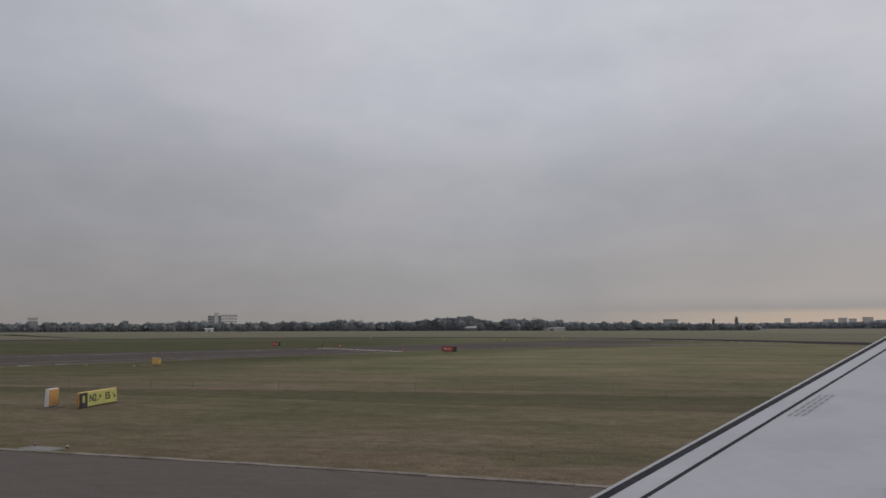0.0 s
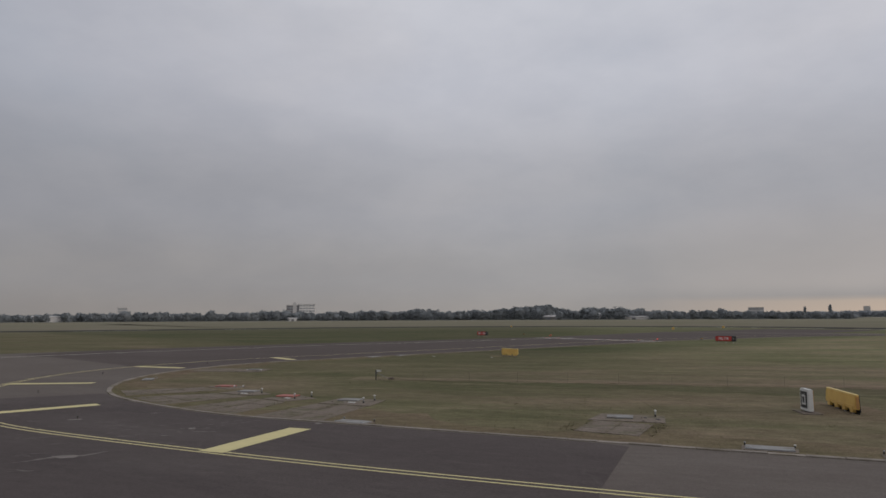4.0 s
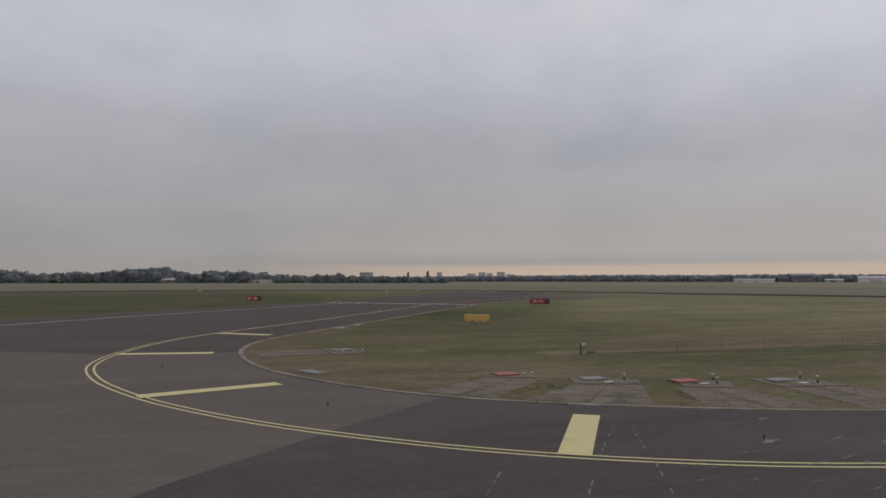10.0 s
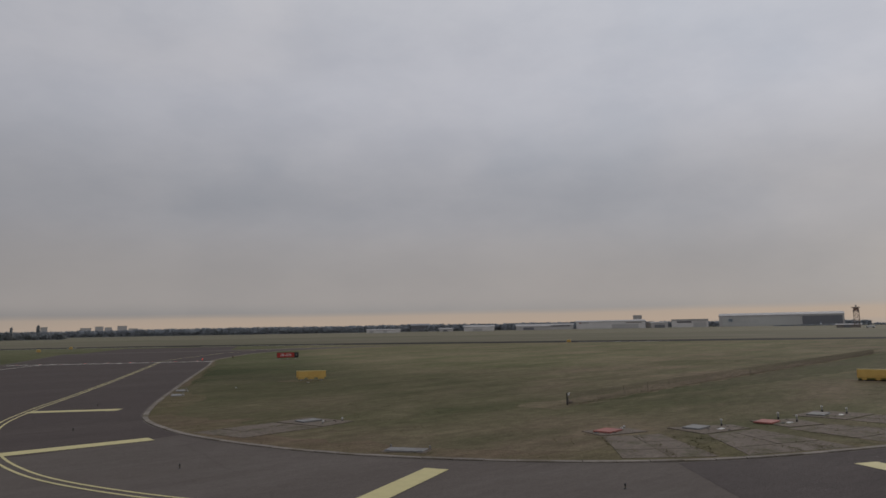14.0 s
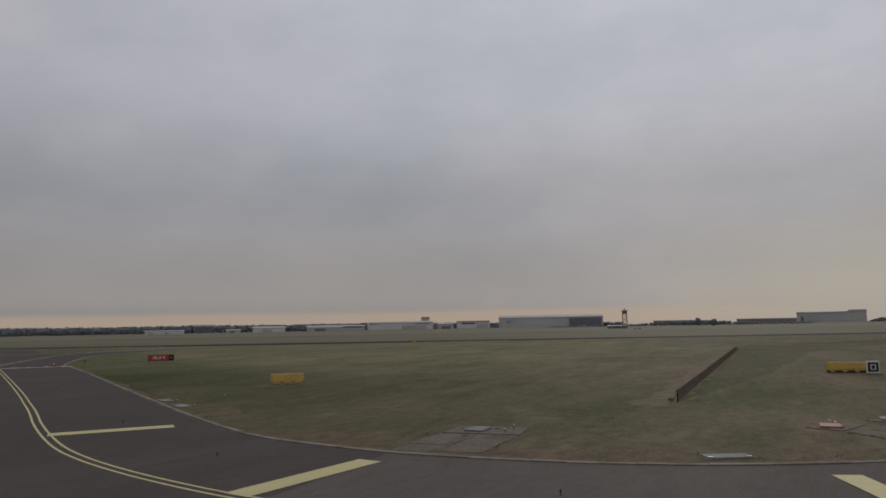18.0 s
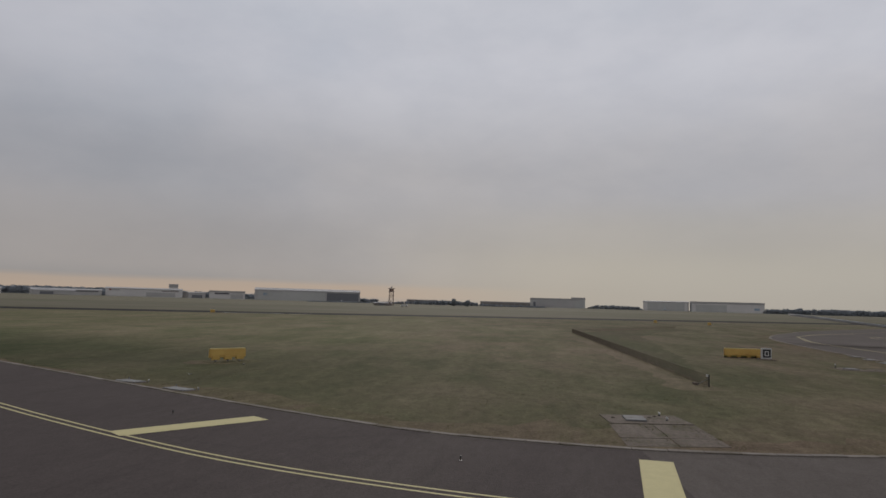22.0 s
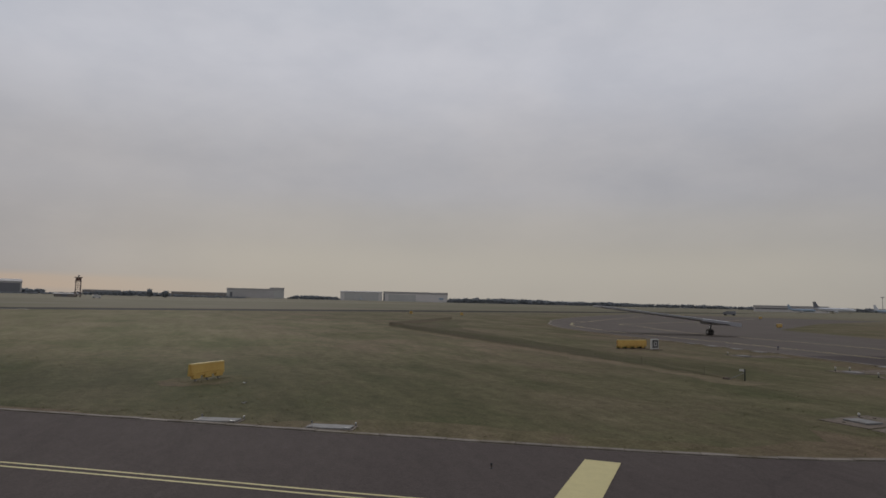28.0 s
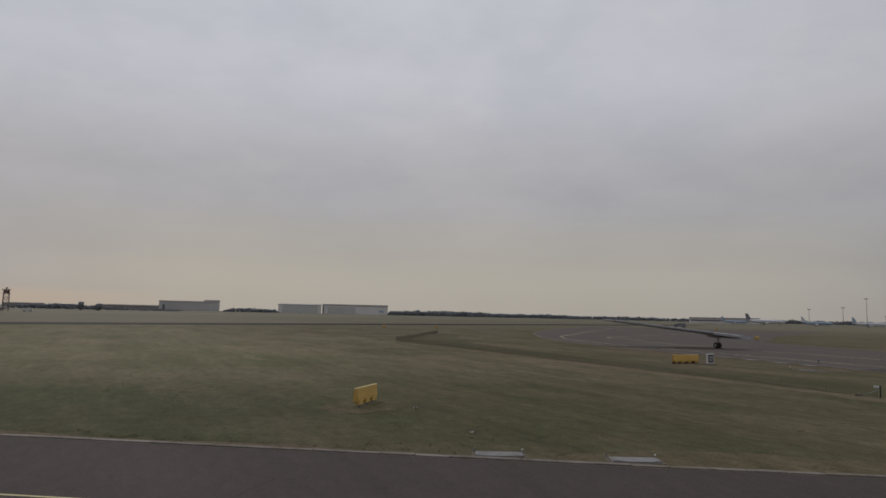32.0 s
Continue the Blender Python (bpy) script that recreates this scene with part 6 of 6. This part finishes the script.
def ground_vehicle(x, y, turn, mat, label):
    s = thing("service_vehicle", pose(x, y, 0, 0, 0, turn), label, "vehicle", "service vehicles")
    part("body", box(-2.6, -1.1, 0.5, 2.0, 1.1, 2.3, 0.12), mat, s)
    part("cab", box(2.0, -1.05, 0.5, 3.4, 1.05, 1.9, 0.2), mat, s)
    part("windscreen", box(3.2, -0.9, 1.2, 3.42, 0.9, 1.8, 0.02), "glass", s)
    for wx in (-1.7, 2.4):
        for side in (-1, 1):
            part("wheel", tube((wx, side * 0.85, 0.42), (wx, side * 1.12, 0.42), 0.42, None, 12), "black", s)


ground_vehicle(200, -205, 30, "clad_dark", "dark service van on the far apron")
ground_vehicle(560, 90, 80, "white", "white service van on the far road")
for x, y, mat in ((42.0, -37.5, "sign_yellow"), (126.0, -136.0, "sign_yellow"), (19, 231, "sign_yellow"), (40, 257, "sign_yellow"), (-30, 281, "sign_yellow"), (110, 129, "sign_yellow"), (129, 9.5, "sign_yellow"), (117.5, -1.2, "sign_yellow")):
    guidance_sign(pose(x, y, 0, 0, 0, -70), 3.2 if y < -30 else 1.0, [(1.0, "face_yellow", nothing)], "small yellow taxiway sign far across the grass", "far taxiway signs")

# ---------------------------------------------------------------- the airliner's own wing, where it stands at the start


def own_wing():
    s = thing("aircraft_wing", pose(10.41, 13.25, 0, 0, 0, 166.3), "pale grey airliner wing with a dark strip with the slat gap's shade in its colour", "aircraft wing")

    # local x is forward, local -y outboard (to the right of the flight path)
    def lead(d):
        return 3.684 - 0.5 * d

    def trail(d):
        return -4.2 - 0.10 * d if d < 4.5 else -4.65 - 0.26 * (d - 4.5)

    def level(d):
        return 1.804 + 0.117 * d

    def panel(c0, c1, d0, d1, drop0=0.0, drop1=0.0, thick=0.16, n=14):
        """A strip of wing skin between two lines parallel to the leading edge, c metres behind it."""
        bm = bmesh.new()
        tops, lows = [], []
        for i in range(n + 1):
            d = d0 + (d1 - d0) * i / n
            row_t, row_l = [], []
            cc1 = c1 if c1 is not None else lead(d) - trail(d)
            m = 6
            for j in range(m + 1):
                c = c0 + (cc1 - c0) * j / m
                chord = lead(d) - trail(d)
                u = c / chord
                camber = chord * 0.008 * math.sin(math.pi * u)
                drop = drop0 + (drop1 - drop0) * j / m
                row_t.append(bm.verts.new((lead(d) - c, -d, level(d) + camber - drop)))
                row_l.append(bm.verts.new((lead(d) - c, -d, level(d) + camber - drop - thick)))
            tops.append(row_t)
            lows.append(row_l)
        m = 6
        for i in range(n):
            for j in range(m):
                bm.faces.new((tops[i][j], tops[i][j + 1], tops[i + 1][j + 1], tops[i + 1][j]))
                bm.faces.new((lows[i][j], lows[i + 1][j], lows[i + 1][j + 1], lows[i][j + 1]))
            for j in (0, m):
                bm.faces.new((tops[i][j], tops[i + 1][j], lows[i + 1][j], lows[i][j]))
        for i in (0, n):
            for j in range(m):
                bm.faces.new((tops[i][j], tops[i][j + 1], lows[i][j + 1], lows[i][j]))
        bmesh.ops.recalc_face_normals(bm, faces=bm.faces[:])
        return bm

    def skin(d, c):
        chord = lead(d) - trail(d)
        return chord * 0.008 * math.sin(math.pi * c / chord)

    part("slat", panel(0.0, 0.08, 5.3, 17.4, 0.02, 0.0, 0.22), "slat_metal", s, "bare metal slat edge", smooth=False)
    # nearly flush strip: the shade of the slat gap is put into its colour
    part("slat_gap", panel(0.078, 0.19, 5.3, 17.4, 0.003, 0.003, 0.1), "sealant_and_gap", s, "dark strip with the slat gap's shade in its colour")
    part("nose_panel", panel(0.188, 0.42, 5.3, 17.4, 0.0, 0.0), "wing_grey", s)
    part("panel_joint", panel(0.418, 0.482, 2.2, 17.4, 0.003, 0.003), "sealant_and_gap", s, "dark panel joint")
    part("inner_nose", panel(0.0, 0.42, 2.2, 5.3, 0.08, 0.0, 0.3), "wing_grey", s, "pale leading edge fairing")
    part("upper_skin", panel(0.48, None, 2.2, 17.4, 0.0, 0.0, 0.2), "wing_grey", s)
    part("wing_root", panel(0.0, None, 0.9, 2.2, 0.03, 0.0, 0.5), "wing_grey", s)
    # the leg that carries the wing
    part("gear_leg", tube((-1.9, -2.3, 0.42), (-1.9, -2.1, 2.0), 0.11, 0.15, 12), "steel", s, "grey main gear leg")
    for k in (-0.26, 0.26):
        wheel = part("wheel", tube((-1.9, -2.3 + k - 0.14, 0.44), (-1.9, -2.3 + k + 0.14, 0.44), 0.42, None, 24), "tyre", s)
        part("hub", tube((-1.9, -2.3 + k - 0.15, 0.44), (-1.9, -2.3 + k + 0.15, 0.44), 0.2, None, 16), "steel", wheel)
    # lettering too worn to read: rows of short bars
    for row in range(3):
        for k in range(6):
            d = 9.4 + k * 0.22
            c = 0.56 + row * 0.075
            z = level(d) + skin(d, c)
            q = [(d - 0.08, c), (d + 0.08, c), (d + 0.08, c + 0.03), (d - 0.08, c + 0.03)]
            bm = bmesh.new()
            bm.faces.new([bm.verts.new((lead(dd) - cc, -dd, level(dd) + skin(dd, cc) + 0.004)) for dd, cc in q])
            part("text_bar", bm, "faded_ink", s)
    part("spoiler_joint", panel(3.2, 3.26, 4.5, 13.5, -0.003, -0.003, 0.05), "sealant_and_gap", s, "dark spoiler joint")
    # a rope bracket: two rings on a foot
    hx, hd = -1.9, 6.6
    hz = level(hd) + skin(hd, lead(hd) - hx)
    bracket = part("rope_bracket", box(hx - 0.05, -hd - 0.2, hz - 0.02, hx + 0.05, -hd + 0.2, hz + 0.03, 0.01), "sign_orange", s, "small orange rope bracket")
    for k in (-1, 1):
        part("ring", tube((hx - 0.02, -hd + k * 0.09, hz + 0.06), (hx + 0.02, -hd + k * 0.09, hz + 0.06), 0.06, None, 12), "sign_orange", bracket)


own_wing()
